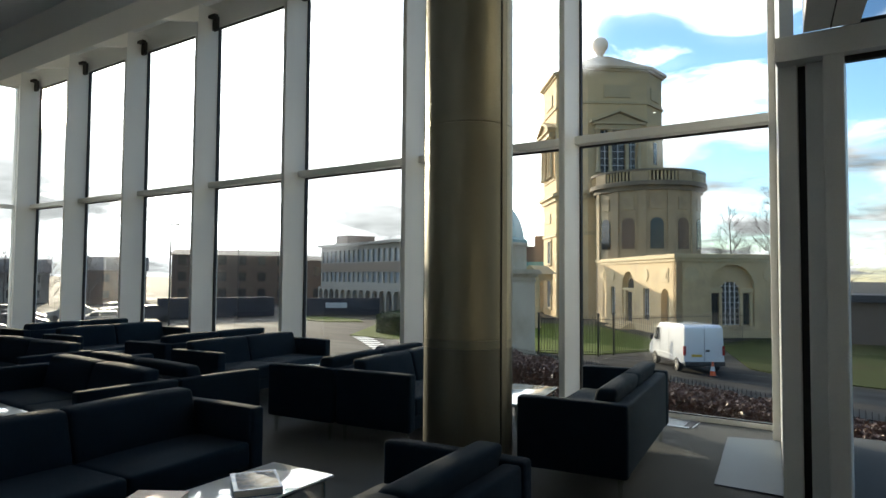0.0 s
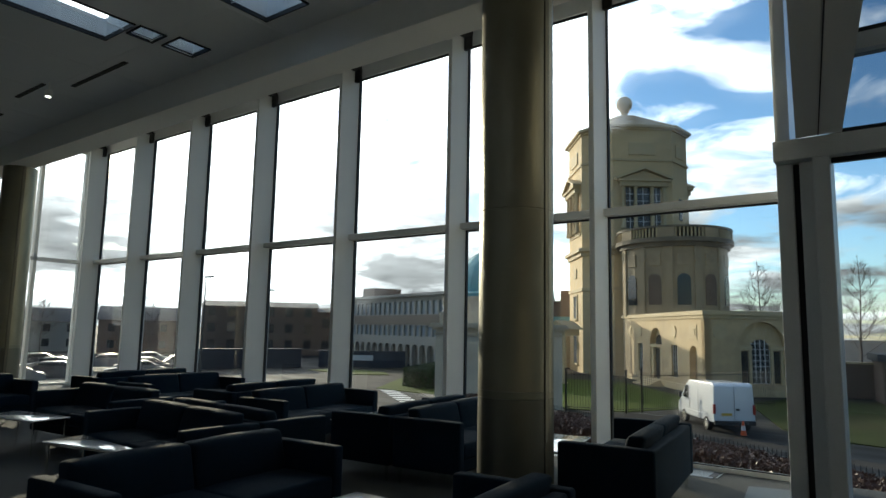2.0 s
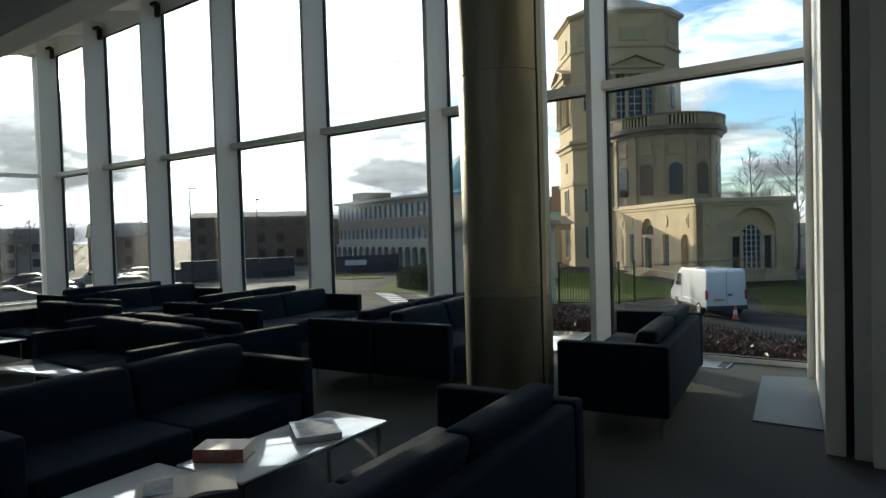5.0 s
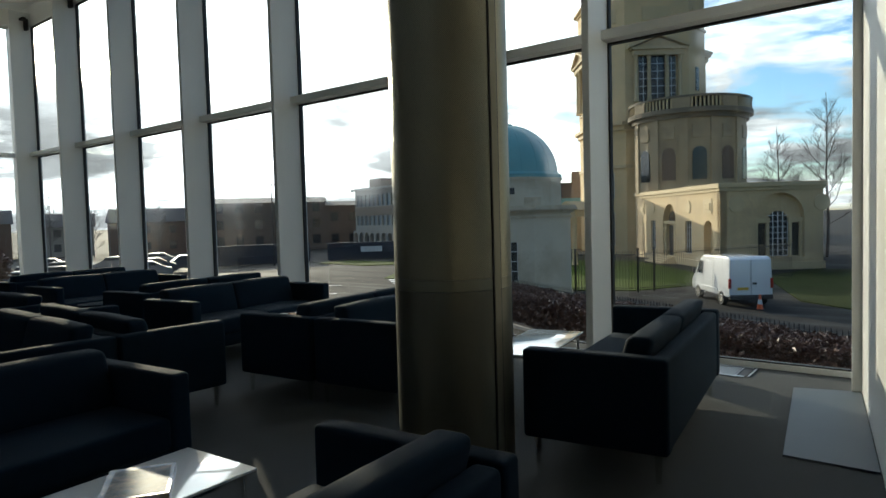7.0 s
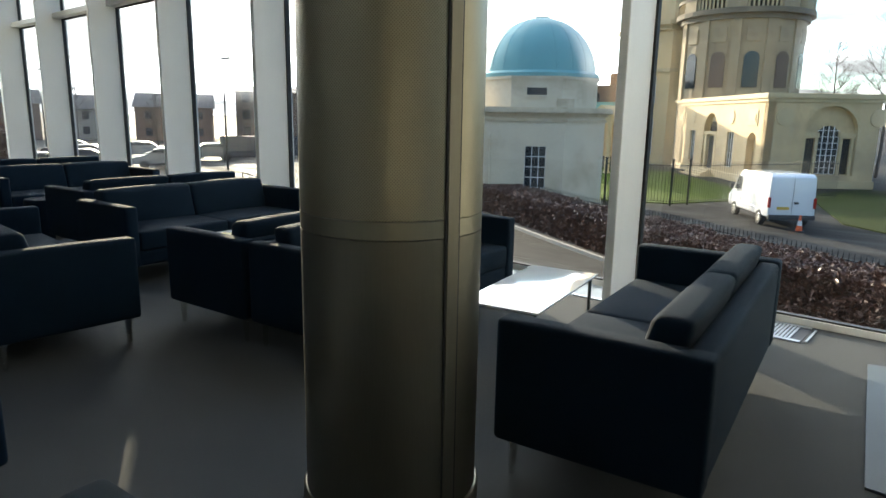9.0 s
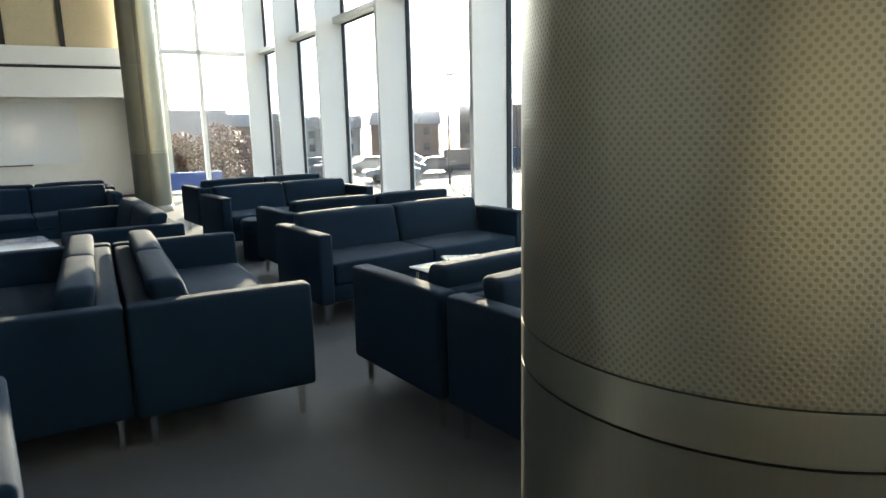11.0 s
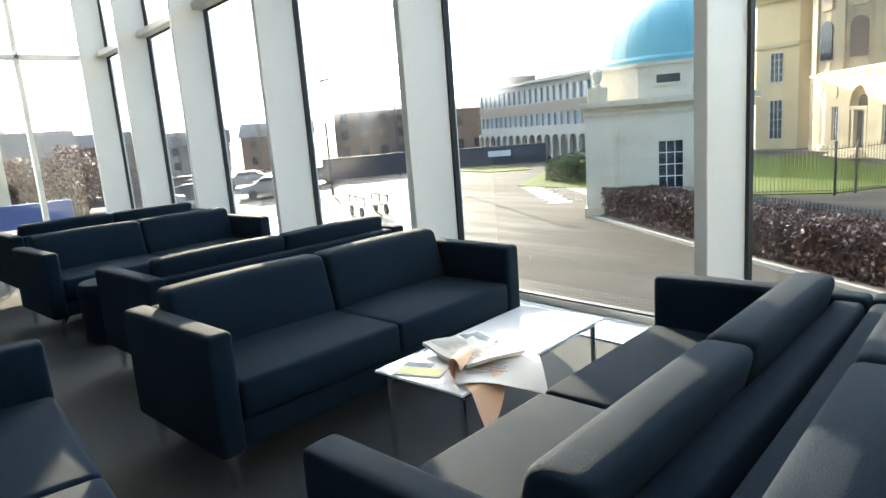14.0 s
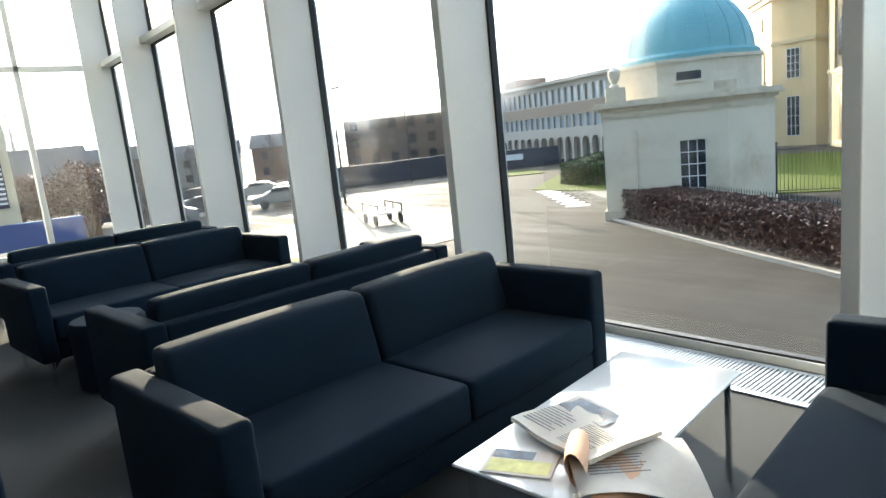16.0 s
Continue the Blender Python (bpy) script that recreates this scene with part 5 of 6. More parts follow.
for x in (QX[0], QX[4]):
    bm = bmesh.new()
    box(bm, x - 0.75, x + 0.75, -0.05, 0.02, 4.25, 5.4, bevel=0.02)
    box(bm, x - 0.5, x + 0.5, -0.10, -0.04, 4.55, 5.1, bevel=0.05)
    part("carved_panel", bm, STONE_TRIM, obs, m=SM)
for i in range(4):
    part("step", one_box(QX[2] - 1.4 - 0.25 * i, QX[2] + 1.4 + 0.25 * i, -0.5 - 0.35 * i, 0.1, 0, 0.5 - 0.125 * i), STONE_TRIM, obs, m=SM)


def polyring(cx, cy, r, n, turn=0.0, a0=0, a1=360):
    return [(cx + r * math.cos(radians(a0 + (a1 - a0) * i / n + turn)), cy + r * math.sin(radians(a0 + (a1 - a0) * i / n + turn))) for i in range(n if a1 - a0 == 360 else n + 1)]


# bow-fronted body with a balcony
bow_from = set(obs.children)
BX, BY, BR = -12.55, 60.2, 4.75
bm = prism(bmesh.new(), polyring(BX, BY, BR, 32), G, G + 10.2)
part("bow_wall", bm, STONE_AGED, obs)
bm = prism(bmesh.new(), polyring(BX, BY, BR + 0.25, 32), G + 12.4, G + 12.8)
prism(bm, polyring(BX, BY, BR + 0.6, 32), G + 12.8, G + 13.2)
part("bow_cornice", bm, STONE_DARK, obs, "dark cornice")
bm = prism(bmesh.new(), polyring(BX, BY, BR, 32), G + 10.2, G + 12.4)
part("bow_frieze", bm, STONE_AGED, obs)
bm = bmesh.new()
for i in range(0, 96):
    a = radians(3.75 * i)
    if i % 12 < 4:
        continue
    x, y = BX + (BR + 0.3) * math.cos(a), BY + (BR + 0.3) * math.sin(a)
    box(bm, x - 0.075, x + 0.075, y - 0.075, y + 0.075, G + 13.2, G + 14.05)
part("balusters", bm, STONE_TRIM, obs)
for i in range(8):
    a = 45 * i + 5.6
    part("pedestal", one_box(-0.15, 0.15, -0.72, 0.72, G + 13.2, G + 14.05), STONE_AGED, obs, m=pose(BX + (BR + 0.3) * math.cos(radians(a)), BY + (BR + 0.3) * math.sin(radians(a)), 0, 0, 0, a))
bm = lathe([(BR + 0.1, G + 14.05), (BR + 0.5, G + 14.05), (BR + 0.5, G + 14.25), (BR + 0.1, G + 14.25), (BR + 0.1, G + 14.05)], 48, centre=(BX, BY, 0))
part("balustrade_rail", bm, STONE_DARK, obs)
# Niches are flat slabs whose dark colour stands in for recess shade.
for a, nm in ((-128, "window"), (-98, "niche"), (-68, "window"), (-38, "niche"), (-8, "window")):
    m = pose(BX + BR * math.cos(radians(a)), BY + BR * math.sin(radians(a)), G, 0, 0, a + 90)
    arched(obs, nm, 0, 1.15, 7.2, 9.4, -0.04, 0.3, DARKGLASS if nm == "window" else BRICK_DULL, m, "flat dark slab for an arched opening in the bow")
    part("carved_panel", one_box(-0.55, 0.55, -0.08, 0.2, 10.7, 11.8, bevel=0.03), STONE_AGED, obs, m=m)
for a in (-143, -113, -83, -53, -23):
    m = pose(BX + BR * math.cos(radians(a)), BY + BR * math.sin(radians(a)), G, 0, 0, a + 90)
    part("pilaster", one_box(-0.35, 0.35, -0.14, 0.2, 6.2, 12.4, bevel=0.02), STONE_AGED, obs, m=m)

# First camera position; scaling about it leaves the view from there unchanged.
FIRST_EYE = Vector((0, 0, 1.5))


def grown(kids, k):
    """Pushes parts out and enlarges them about the first camera position, keeping their outline there."""
    s = Matrix.Translation(FIRST_EYE) @ Matrix.Scale(k, 4) @ Matrix.Translation(-FIRST_EYE)
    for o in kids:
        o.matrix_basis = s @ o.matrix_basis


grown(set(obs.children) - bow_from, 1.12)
tower_from = set(obs.children)
# octagonal tower
TX, TY, TR = -17.6, 62.3, 5.25
TA = 33.0  # the tower's turn; a square plan with cut corners


def tc(r):
    k, c = r, 2.4
    pts = [(k, -k + c), (k, k - c), (k - c, k), (-k + c, k), (-k, k - c), (-k, -k + c), (-k + c, -k), (k - c, -k)]
    ca_, sa_ = math.cos(radians(TA)), math.sin(radians(TA))
    return [(TX + x * ca_ - y * sa_, TY + x * sa_ + y * ca_) for x, y in pts]


bm = prism(bmesh.new(), tc(TR), G, G + 24.1)
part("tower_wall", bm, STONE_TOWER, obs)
bm = prism(bmesh.new(), tc(TR + 0.2), G + 12.0, G + 12.4)
prism(bm, tc(TR + 0.45), G + 12.4, G + 12.75)
prism(bm, tc(TR + 0.12), G + 8.6, G + 8.9)
prism(bm, tc(TR + 0.12), G + 21.0, G + 21.2)
part("string_course", bm, STONE_TRIM, obs)
bm = prism(bmesh.new(), tc(TR + 0.15), G + 24.1, G + 24.3)
prism(bm, tc(TR + 0.38), G + 24.3, G + 24.52)
part("tower_cornice", bm, STONE_TRIM, obs)
bm = bmesh.new()
lo = [bm.verts.new((x, y, G + 24.52)) for x, y in tc(TR + 0.3)]
hi = [bm.verts.new((TX + (x - TX) * 0.2, TY + (y - TY) * 0.2, G + 27.0)) for x, y in tc(TR)]
for i in range(8):
    bm.faces.new((lo[i], lo[(i + 1) % 8], hi[(i + 1) % 8], hi[i]))
bm.faces.new(hi)
part("tower_roof", bm, STONE_AGED, obs, "low sloping stone roof")
bm = lathe([(0.9, 26.0), (0.9, 26.2), (0.35, 26.3), (0.3, 26.9), (0.5, 27.1), (0.3, 27.2)], 20, centre=(TX, TY, G + 0.6))
part("globe_stand", bm, STONE_TRIM, obs)
bm = bmesh.new()
bmesh.ops.create_uvsphere(bm, u_segments=24, v_segments=14, radius=0.82)
part("globe", bm, STONE_TRIM, obs, "stone globe on the roof", smooth=True, m=pose(TX, TY, G + 28.5))
ap = TR
for k in (-1, 0, 1):
    a = 90 * k - 90 + TA
    m = pose(TX + ap * math.cos(radians(a)), TY + ap * math.sin(radians(a)), G, 0, 0, a + 90)
    up = 1.25
    bm = bmesh.new()
    box(bm, -2.2, 2.2, -0.10, 0.3, 12.9 + up, 13.2 + up)
    part("window_ledge", bm, STONE_TRIM, obs, m=m)
    for x in (-1.25, 0, 1.25):
        w = 0.8 if x else 1.3
        win = part("window", one_box(x - w / 2, x + w / 2, -0.04, 0.05, 13.2 + up, 17.2 + up), DARKGLASS, obs, "tall upper window", m=m)
        bm = bmesh.new()
        for j_ in range(1, 6):
            box(bm, x - w / 2, x + w / 2, -0.07, -0.045, 13.2 + up + j_ * 0.66, 13.25 + up + j_ * 0.66)
        box(bm, x - 0.03, x + 0.03, -0.07, -0.045, 13.2 + up, 17.2 + up)
        part("glazing_bars", bm, PAINT, win)
    for x in (-1.95, -0.8, 0.8, 1.95):
        part("half_column", lathe([(0.24, 13.2 + up), (0.24, 13.4 + up), (0.19, 13.5 + up), (0.16, 16.9 + up), (0.26, 17.2 + up)], 12), STONE_TRIM, obs, m=m @ pose(x, -0.28, 0), smooth=True)
    bm = bmesh.new()
    box(bm, -2.25, 2.25, -0.6, 0.1, 17.2 + up, 17.65 + up)
    box(bm, -2.45, 2.45, -0.8, 0.1, 17.65 + up, 17.85 + up)
    part("entablature", bm, STONE_TRIM, obs, m=m)
    bm = bmesh.new()
    v = [bm.verts.new(p) for p in ((-2.3, -0.55, 17.85 + up), (2.3, -0.55, 17.85 + up), (0, -0.55, 18.7 + up), (-2.3, 0.1, 17.85 + up), (2.3, 0.1, 17.85 + up), (0, 0.1, 18.7 + up))]
    for q in ((0, 1, 2), (5, 4, 3), (0, 3, 4, 1), (1, 4, 5, 2), (2, 5, 3, 0)):
        bm.faces.new([v[i] for i in q])
    part("pediment", bm, STONE, obs, m=m)
    for s_ in (-1, 1):
        tilt = math.degrees(math.atan2(0.98, 2.55))
        part("raking_cornice", one_box(-0.1, 2.75, -0.85, 0.1, 0, 0.22), STONE_TRIM, obs, m=m @ pose(-2.55 * s_, 0, 17.85 + up) @ (pose(0, 0, 0, 0, -tilt, 0) if s_ > 0 else pose(0, -0.75, 0, 0, -tilt, 180)))
    part("relief_panel", one_box(-1.3, 1.3, -0.10, 0.05, 21.2 + 0.4, 22.4 + 0.4, bevel=0.03), STONE_TRIM, obs, m=m)
    part("carved_panel", one_box(-0.5, 0.5, -0.10, 0.05, 10.0, 11.0, bevel=0.03), STONE_TRIM, obs, m=m)
    for z0, z1 in ((1.6, 4.6), (6.0, 8.2)):
        sash(obs, -0.6, 0.6, z0, z1, -0.02, 3, 4).matrix_basis = m
        bm = bmesh.new()
        box(bm, -0.85, -0.6, -0.10, 0.05, z0, z1 + 0.2)
        box(bm, 0.6, 0.85, -0.10, 0.05, z0, z1 + 0.2)
        box(bm, -0.6, 0.6, -0.10, 0.05, z1, z1 + 0.2)
        box(bm, -0.95, 0.95, -0.18, 0.05, z0 - 0.18, z0)
        part("window_surround", bm, STONE_TRIM, obs, m=m)
for k in range(4):
    a = 90 * k - 45 + TA
    dd = (2 * TR - 2.4) / math.sqrt(2)
    m = pose(TX + dd * math.cos(radians(a)), TY + dd * math.sin(radians(a)), G, 0, 0, a + 90)
    part("relief_panel", one_box(-0.9, 0.9, -0.10, 0.05, 21.6, 22.8, bevel=0.03), STONE_TRIM, obs, m=m)
    part("window", one_box(-0.35, 0.35, -0.05, 0.05, 15.5, 17.6), DARKGLASS, obs, "small side window", m=m)
    for z0, z1 in ((1.6, 4.6), (6.0, 8.2)):
        sash(obs, -0.5, 0.5, z0, z1, -0.02, 3, 4).matrix_basis = m
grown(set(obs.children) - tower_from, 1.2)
# portico and low range west of the tower
bm = bmesh.new()
box(bm, -21.9, -20.3, 51.8, 55.5, G + 4.3, G + 4.9)
v = [bm.verts.new(p) for p in ((-22.2, 51.6, G + 4.9), (-20.0, 51.6, G + 4.9), (-21.1, 51.6, G + 5.7), (-22.2, 56, G + 4.9), (-20.0, 56, G + 4.9), (-21.1, 56, G + 5.7))]
for q in ((0, 1, 2), (5, 4, 3), (0, 3, 4, 1), (1, 4, 5, 2), (2, 5, 3, 0)):
    bm.faces.new([v[i] for i in q])
part("portico_roof", bm, STONE_TRIM, obs)
for x in (-21.7, -20.5):
    part("portico_column", lathe([(0.28, 0), (0.3, 0.15), (0.22, 0.3), (0.19, 4.0), (0.3, 4.3)], 14), STONE_TRIM, obs, m=pose(x, 52.1, G), smooth=True)
range_from = set(obs.children)
part("low_range", one_box(-27, -20.5, 56, 66, G, G + 5.4), STONE, obs)
part("low_roof", one_box(-27.3, -20.3, 55.8, 66, G + 5.4, G + 6.1), COPPER, obs)
part("chimney", one_box(-24.6, -23.6, 62, 63, G + 5.4, G + 9.0), BRICK, obs)
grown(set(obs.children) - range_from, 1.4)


# ---- van ----
def van(m):
    v = thing("van", "white panel van parked on the yard", "van", m)
    prof = [(0.35, 0.42), (0.35, 0.62), (0.28, 0.95), (0.75, 1.22), (1.35, 2.02), (1.75, 2.22), (4.7, 2.28), (4.95, 2.15), (5.0, 0.45)]
    bm = bmesh.new()
    L_, R_ = [], []
    for x, z in prof:
        tuck = 0.06 if z > 1.9 else (0.02 if z > 1.2 else 0)
        L_.append(bm.verts.new((x, -0.98 + tuck, z)))
        R_.append(bm.verts.new((x, 0.98 - tuck, z)))
    bm.faces.new(L_); bm.faces.new(R_[::-1])
    for i in range(len(prof)):
        j = (i + 1) % len(prof)
        bm.faces.new((L_[i], R_[i], R_[j], L_[j]))
    bmesh.ops.bevel(bm, geom=[e for e in bm.edges], offset=0.06, segments=3, affect="EDGES", profile=0.6)
    body = part("body", bm, VAN_WHITE, v, smooth=True)
    for s in (-1, 1):
        bm = bmesh.new()
        poly = [(0.98, 1.28), (1.75, 1.3), (1.75, 1.92), (1.42, 1.92)]
        a = [bm.verts.new((x, s * 0.965, z)) for x, z in poly]
        b = [bm.verts.new((x, s * 0.985, z)) for x, z in poly]
        bm.faces.new(a); bm.faces.new(b[::-1])
        for i in range(4):
            bm.faces.new((a[i], a[(i + 1) % 4], b[(i + 1) % 4], b[i]))
        part("side_window", bm, DARKGLASS, v)
        part("sill_trim", one_box(1.55, 3.65, s * 0.985 - 0.015, s * 0.985 + 0.015, 0.62, 0.74, bevel=0.01), VAN_WHITE, v)
        part("mirror", rounded(0.12, 0.16, 0.26, 0.04), VAN_DARK, v, m=pose(1.0, s * 1.13, 1.25))
        part("door_seam", one_box(1.84, 1.852, s * 0.983 - 0.004, s * 0.983 + 0.004, 0.5, 2.0), VAN_DARK, v)
        part("door_seam", one_box(3.1, 3.112, s * 0.983 - 0.004, s * 0.983 + 0.004, 0.5, 2.0), VAN_DARK, v)
        part("tail_light", one_box(4.93, 5.02, s * 0.93 - 0.07, s * 0.93 + 0.05, 0.85, 1.3, bevel=0.02), RED, v)
        for x in (1.15, 4.1):
            w = part("wheel", lathe([(0.12, -0.10), (0.30, -0.11), (0.33, -0.07), (0.33, 0.07), (0.30, 0.11), (0.12, 0.10)], 28), TYRE, v, smooth=True, m=pose(x, s * 0.9, 0.33, 90))
            part("hub", lathe([(0.0, -0.112), (0.17, -0.108), (0.19, -0.09), (0.19, 0.09), (0.17, 0.108), (0.0, 0.112)], 20), CHROME, w)
    bm = bmesh.new()
    a = [bm.verts.new(p) for p in ((0.80, -0.82, 1.275), (0.80, 0.82, 1.275), (1.34, 0.78, 1.99), (1.34, -0.78, 1.99))]
    bm.faces.new(a)
    bmesh.ops.solidify(bm, geom=bm.faces[:], thickness=0.03)
    part("windscreen", bm, DARKGLASS, v, m=pose(-0.03, 0, 0.02))
    part("rear_bumper", one_box(4.95, 5.08, -0.96, 0.96, 0.36, 0.56, bevel=0.03), VAN_DARK, v)
    part("door_seam", one_box(4.99, 5.006, -0.006, 0.006, 0.56, 2.1), VAN_DARK, v)
    part("number_plate", one_box(5.0, 5.02, -0.62, -0.12, 0.78, 0.9), YELLOW, v, "yellow number plate")
    part("door_handle", one_box(5.0, 5.03, 0.06, 0.24, 1.02, 1.12), VAN_DARK, v)
    return v


hx, hy = -0.53, 0.85
van(pose(-3.75 + 5.0 * hx, 31.6 + 5.0 * hy, G, 0, 0, math.degrees(math.atan2(-hy, -hx))))
cone = thing("traffic_cone", "small orange traffic cone behind the van", "cone", pose(-3.3, 30.9, G))
part("base", one_box(-0.18, 0.18, -0.18, 0.18, 0, 0.04, bevel=0.01), VAN_DARK, cone)
part("body", lathe([(0.14, 0.04), (0.03, 0.68), (0.0, 0.69)], 18), ORANGE, cone, smooth=True)
part("sleeve", lathe([(0.105, 0.25), (0.072, 0.46)], 18), PAINT, cone)


# ---- distant buildings ----
def block(name, m, w, d, h, wall, label, storeys, cols, roof=None, win=(1.1, 1.3), base=0.9, pitch=0.0, glassmat=None):
    """A plain building with its storeys of separate windows on the front (-y) and +x side."""
    b = thing(name, label, "building", m)
    bm = bmesh.new()
    sh = h / storeys
    holes = [(w * (i + 0.5) / cols - win[0] / 2, w * (i + 0.5) / cols + win[0] / 2, j * sh + base, j * sh + base + win[1]) for i in range(cols) for j in range(storeys)]
    wall_with_hole(bm, 0, w, 0, h, 0, 0.3, holes)
    box(bm, 0, w, 0.5, d, 0, h)
    part("wall", bm, wall, b)
    pane = None
    for x0, x1, z0, z1 in holes:
        mm = pose(x0, 0.22, z0)
        if pane is None:
            pane = part("window", one_box(0, win[0], 0, 0.04, 0, win[1]), glassmat or DARKGLASS, b, m=mm)
        else:
            again(pane, b, mm)
    if pitch:
        bm = bmesh.new()
        v = [bm.verts.new(p) for p in ((-0.3, -0.3, h), (w + 0.3, -0.3, h), (w + 0.3, d + 0.3, h), (-0.3, d + 0.3, h), (-0.3, d / 2, h + pitch), (w + 0.3, d / 2, h + pitch))]
        for q in ((0, 1, 5, 4), (2, 3, 4, 5), (1, 2, 5), (3, 0, 4), (3, 2, 1, 0)):
            bm.faces.new([v[i] for i in q])
        part("roof", bm, roof or SLATE, b)
    else:
        part("roof", one_box(-0.25, w + 0.25, -0.25, d + 0.2, h, h + 0.35), roof or wall, b)
    return b


# long office with an arcade
oa, ob_ = Vector((-56.0, 62.5)), Vector((-34.0, 53.0))
ow = (ob_ - oa).length
om = pose(oa.x, oa.y, G, 0, 0, math.degrees(math.atan2(ob_.y - oa.y, ob_.x - oa.x)))
off = thing("office_building", "long pale concrete office with window bands and an arcade", "building", om)
bm = bmesh.new()
holes = [(0.4 + i * ow / 20, 0.4 + i * ow / 20 + ow / 20 - 0.3, z0, z1) for i in range(20) for z0, z1 in ((3.35, 4.5), (5.75, 7.15))]
wall_with_hole(bm, 0, ow + 1, 2.7, 7.7, 0, 0.3, holes)
box(bm, 0, ow + 1, 0.6, 12, 2.7, 7.7)
box(bm, 0, ow + 1, 2.5, 12, 0, 2.7)
part("wall", bm, CONCRETE, off)
part("spandrel", one_box(0, ow + 1, -0.06, 0.0, 4.6, 5.65), CONCRETE_DARK, off)
part("roof", one_box(-0.3, ow + 1.3, -0.5, 12.2, 7.7, 8.0), CONCRETE, off)
part("roof_house", one_box(0.2, 3.4, 2, 6, 8.0, 9.3), BRICK_DULL, off)
pane = {}
for x0, x1, z0, z1 in holes:
    mm = pose(x0, 0.2, z0)
    if z0 in pane:
        again(pane[z0], off, mm)
    else:
        pane[z0] = part("window", one_box(0, x1 - x0, 0, 0.04, 0, z1 - z0), SKY_GLASS, off, m=mm)
bm = bmesh.new()
for i in range(16):
    arch_wall(bm, i * (ow + 1) / 16, (i + 1) * (ow + 1) / 16, 0, 2.7, -0.4, 0.4, (i + 0.5) * (ow + 1) / 16, (ow + 1) / 16 - 0.35, 0, 1.85, n=8)
part("arcade", bm, CONCRETE, off)

hoard = thing("hoarding", "dark site hoarding with a white sign", "hoarding", pose(-46.5, 47.5, G, 0, 0, 41))
part("panel", one_box(0, 9.0, 0, 0.4, 0, 1.75, bevel=0.02), HOARD, hoard)
part("sign", one_box(3.4, 5.6, -0.04, 0.0, 0.75, 1.3), PAINT, hoard, "white sign board")
hoard = thing("hoarding", "dark site hoarding along the road", "hoarding", pose(-52, 36, G, 0, 0, 66))
part("panel", one_box(0, 11.0, 0, 0.4, 0, 1.9, bevel=0.02), HOARD, hoard)

block("apartment_building", pose(-77, 55.5, G, 0, 0, 48), 16, 12, 6.9, BRICK_DULL, "dull brick apartment building", 3, 6, pitch=0.9)
block("apartment_building", pose(-66.3, 67.4, G, 0, 0, 50), 13, 12, 6.3, BRICK_DULL, "lower brick wing beside the office", 2, 5, pitch=0.8)
for hx_, hy_, hr_, hw_, hh_, wallm, lab in ((-88, 47, 55, 10, 4.6, BRICK, "brick house with a slate roof"), (-98, 40, 62, 9, 4.2, CONCRETE, "pale rendered house with a slate roof"),
                                     (-100, 28, 70, 11, 4.8, BRICK, "brick house with a slate roof"), (-92, 16, 74, 8, 4.4, BRICK_DULL, "dull brick house with a slate roof"),
                                     (-104, 8, 78, 12, 5.0, CONCRETE, "pale rendered house with a slate roof")):
    block("house", pose(hx_, hy_, G, 0, 0, hr_), hw_, 8, hh_, wallm, lab, 2, 3, pitch=2.0, win=(0.9, 1.1), base=0.7)
block("house", pose(-46, 7.5, G, 0, 0, 80), 6.5, 9, 3.2, BRICK, "brick house beyond the end window", 1, 3, pitch=2.4)
block("apartment_building", pose(-60, 98, G, 0, 0, 10), 40, 14, 9.0, BRICK_DULL, "brick block behind the office", 3, 14)
block("house", pose(8, 72, G, 0, 0, -5), 22, 10, 4.0, BRICK_DULL, "dark brick range behind the lawn", 1, 8, pitch=2.6)
wb = thing("garden_wall", "dull brick garden wall behind the lawn", "wall", pose(0.2, 56.0, G, 0, 0, 4))
part("wall", one_box(0, 40, 0, 0.4, 0, 2.6), BRICK_DULL, wb)
part("coping", one_box(-0.1, 40.1, -0.08, 0.48, 2.6, 2.75), STONE_TRIM, wb)
low = thing("outbuilding", "low brick outbuilding with a dark flat roof", "building", pose(3.2, 51.0, G, 0, 0, 4))
part("wall", one_box(0, 16, 0, 6, 0, 3.0), BRICK_DULL, low)
part("roof", one_box(-0.3, 16.3, -0.4, 6.2, 3.0, 3.5), SLATE, low)

# tower block with a cream frame beyond the end glazing
near = thing("apartment_building", "new block with cream panels beyond the end window", "building", pose(-33.0, 3.5, G, 0, 0, 82))
part("wall", one_box(0, 4.2, 0, 6, 0, 12), CREAM_PANEL, near)
part("blue_panel", one_box(2.7, 3.9, -0.1, 0, 7.6, 11.6), BLUE, near)
part("louvre_panel", one_box(3.3, 3.9, -0.12, 0, 2.8, 5.7), HOARD, near)
for i in range(14):
    part("louvre_slat", one_box(3.5, 3.86, -0.17, -0.12, 2.95 + i * 0.19, 3.03 + i * 0.19), PAINT, near)
for z_ in (1.0, 6.2):
    part("window", one_box(1.2, 2.3, -0.06, 0.02, z_ + 0.2, z_ + 1.8), DARKGLASS, near)
part("hoarding", one_box(-1, 6.2, -1.0, -0.6, 0, 2.2), BLUE, near)


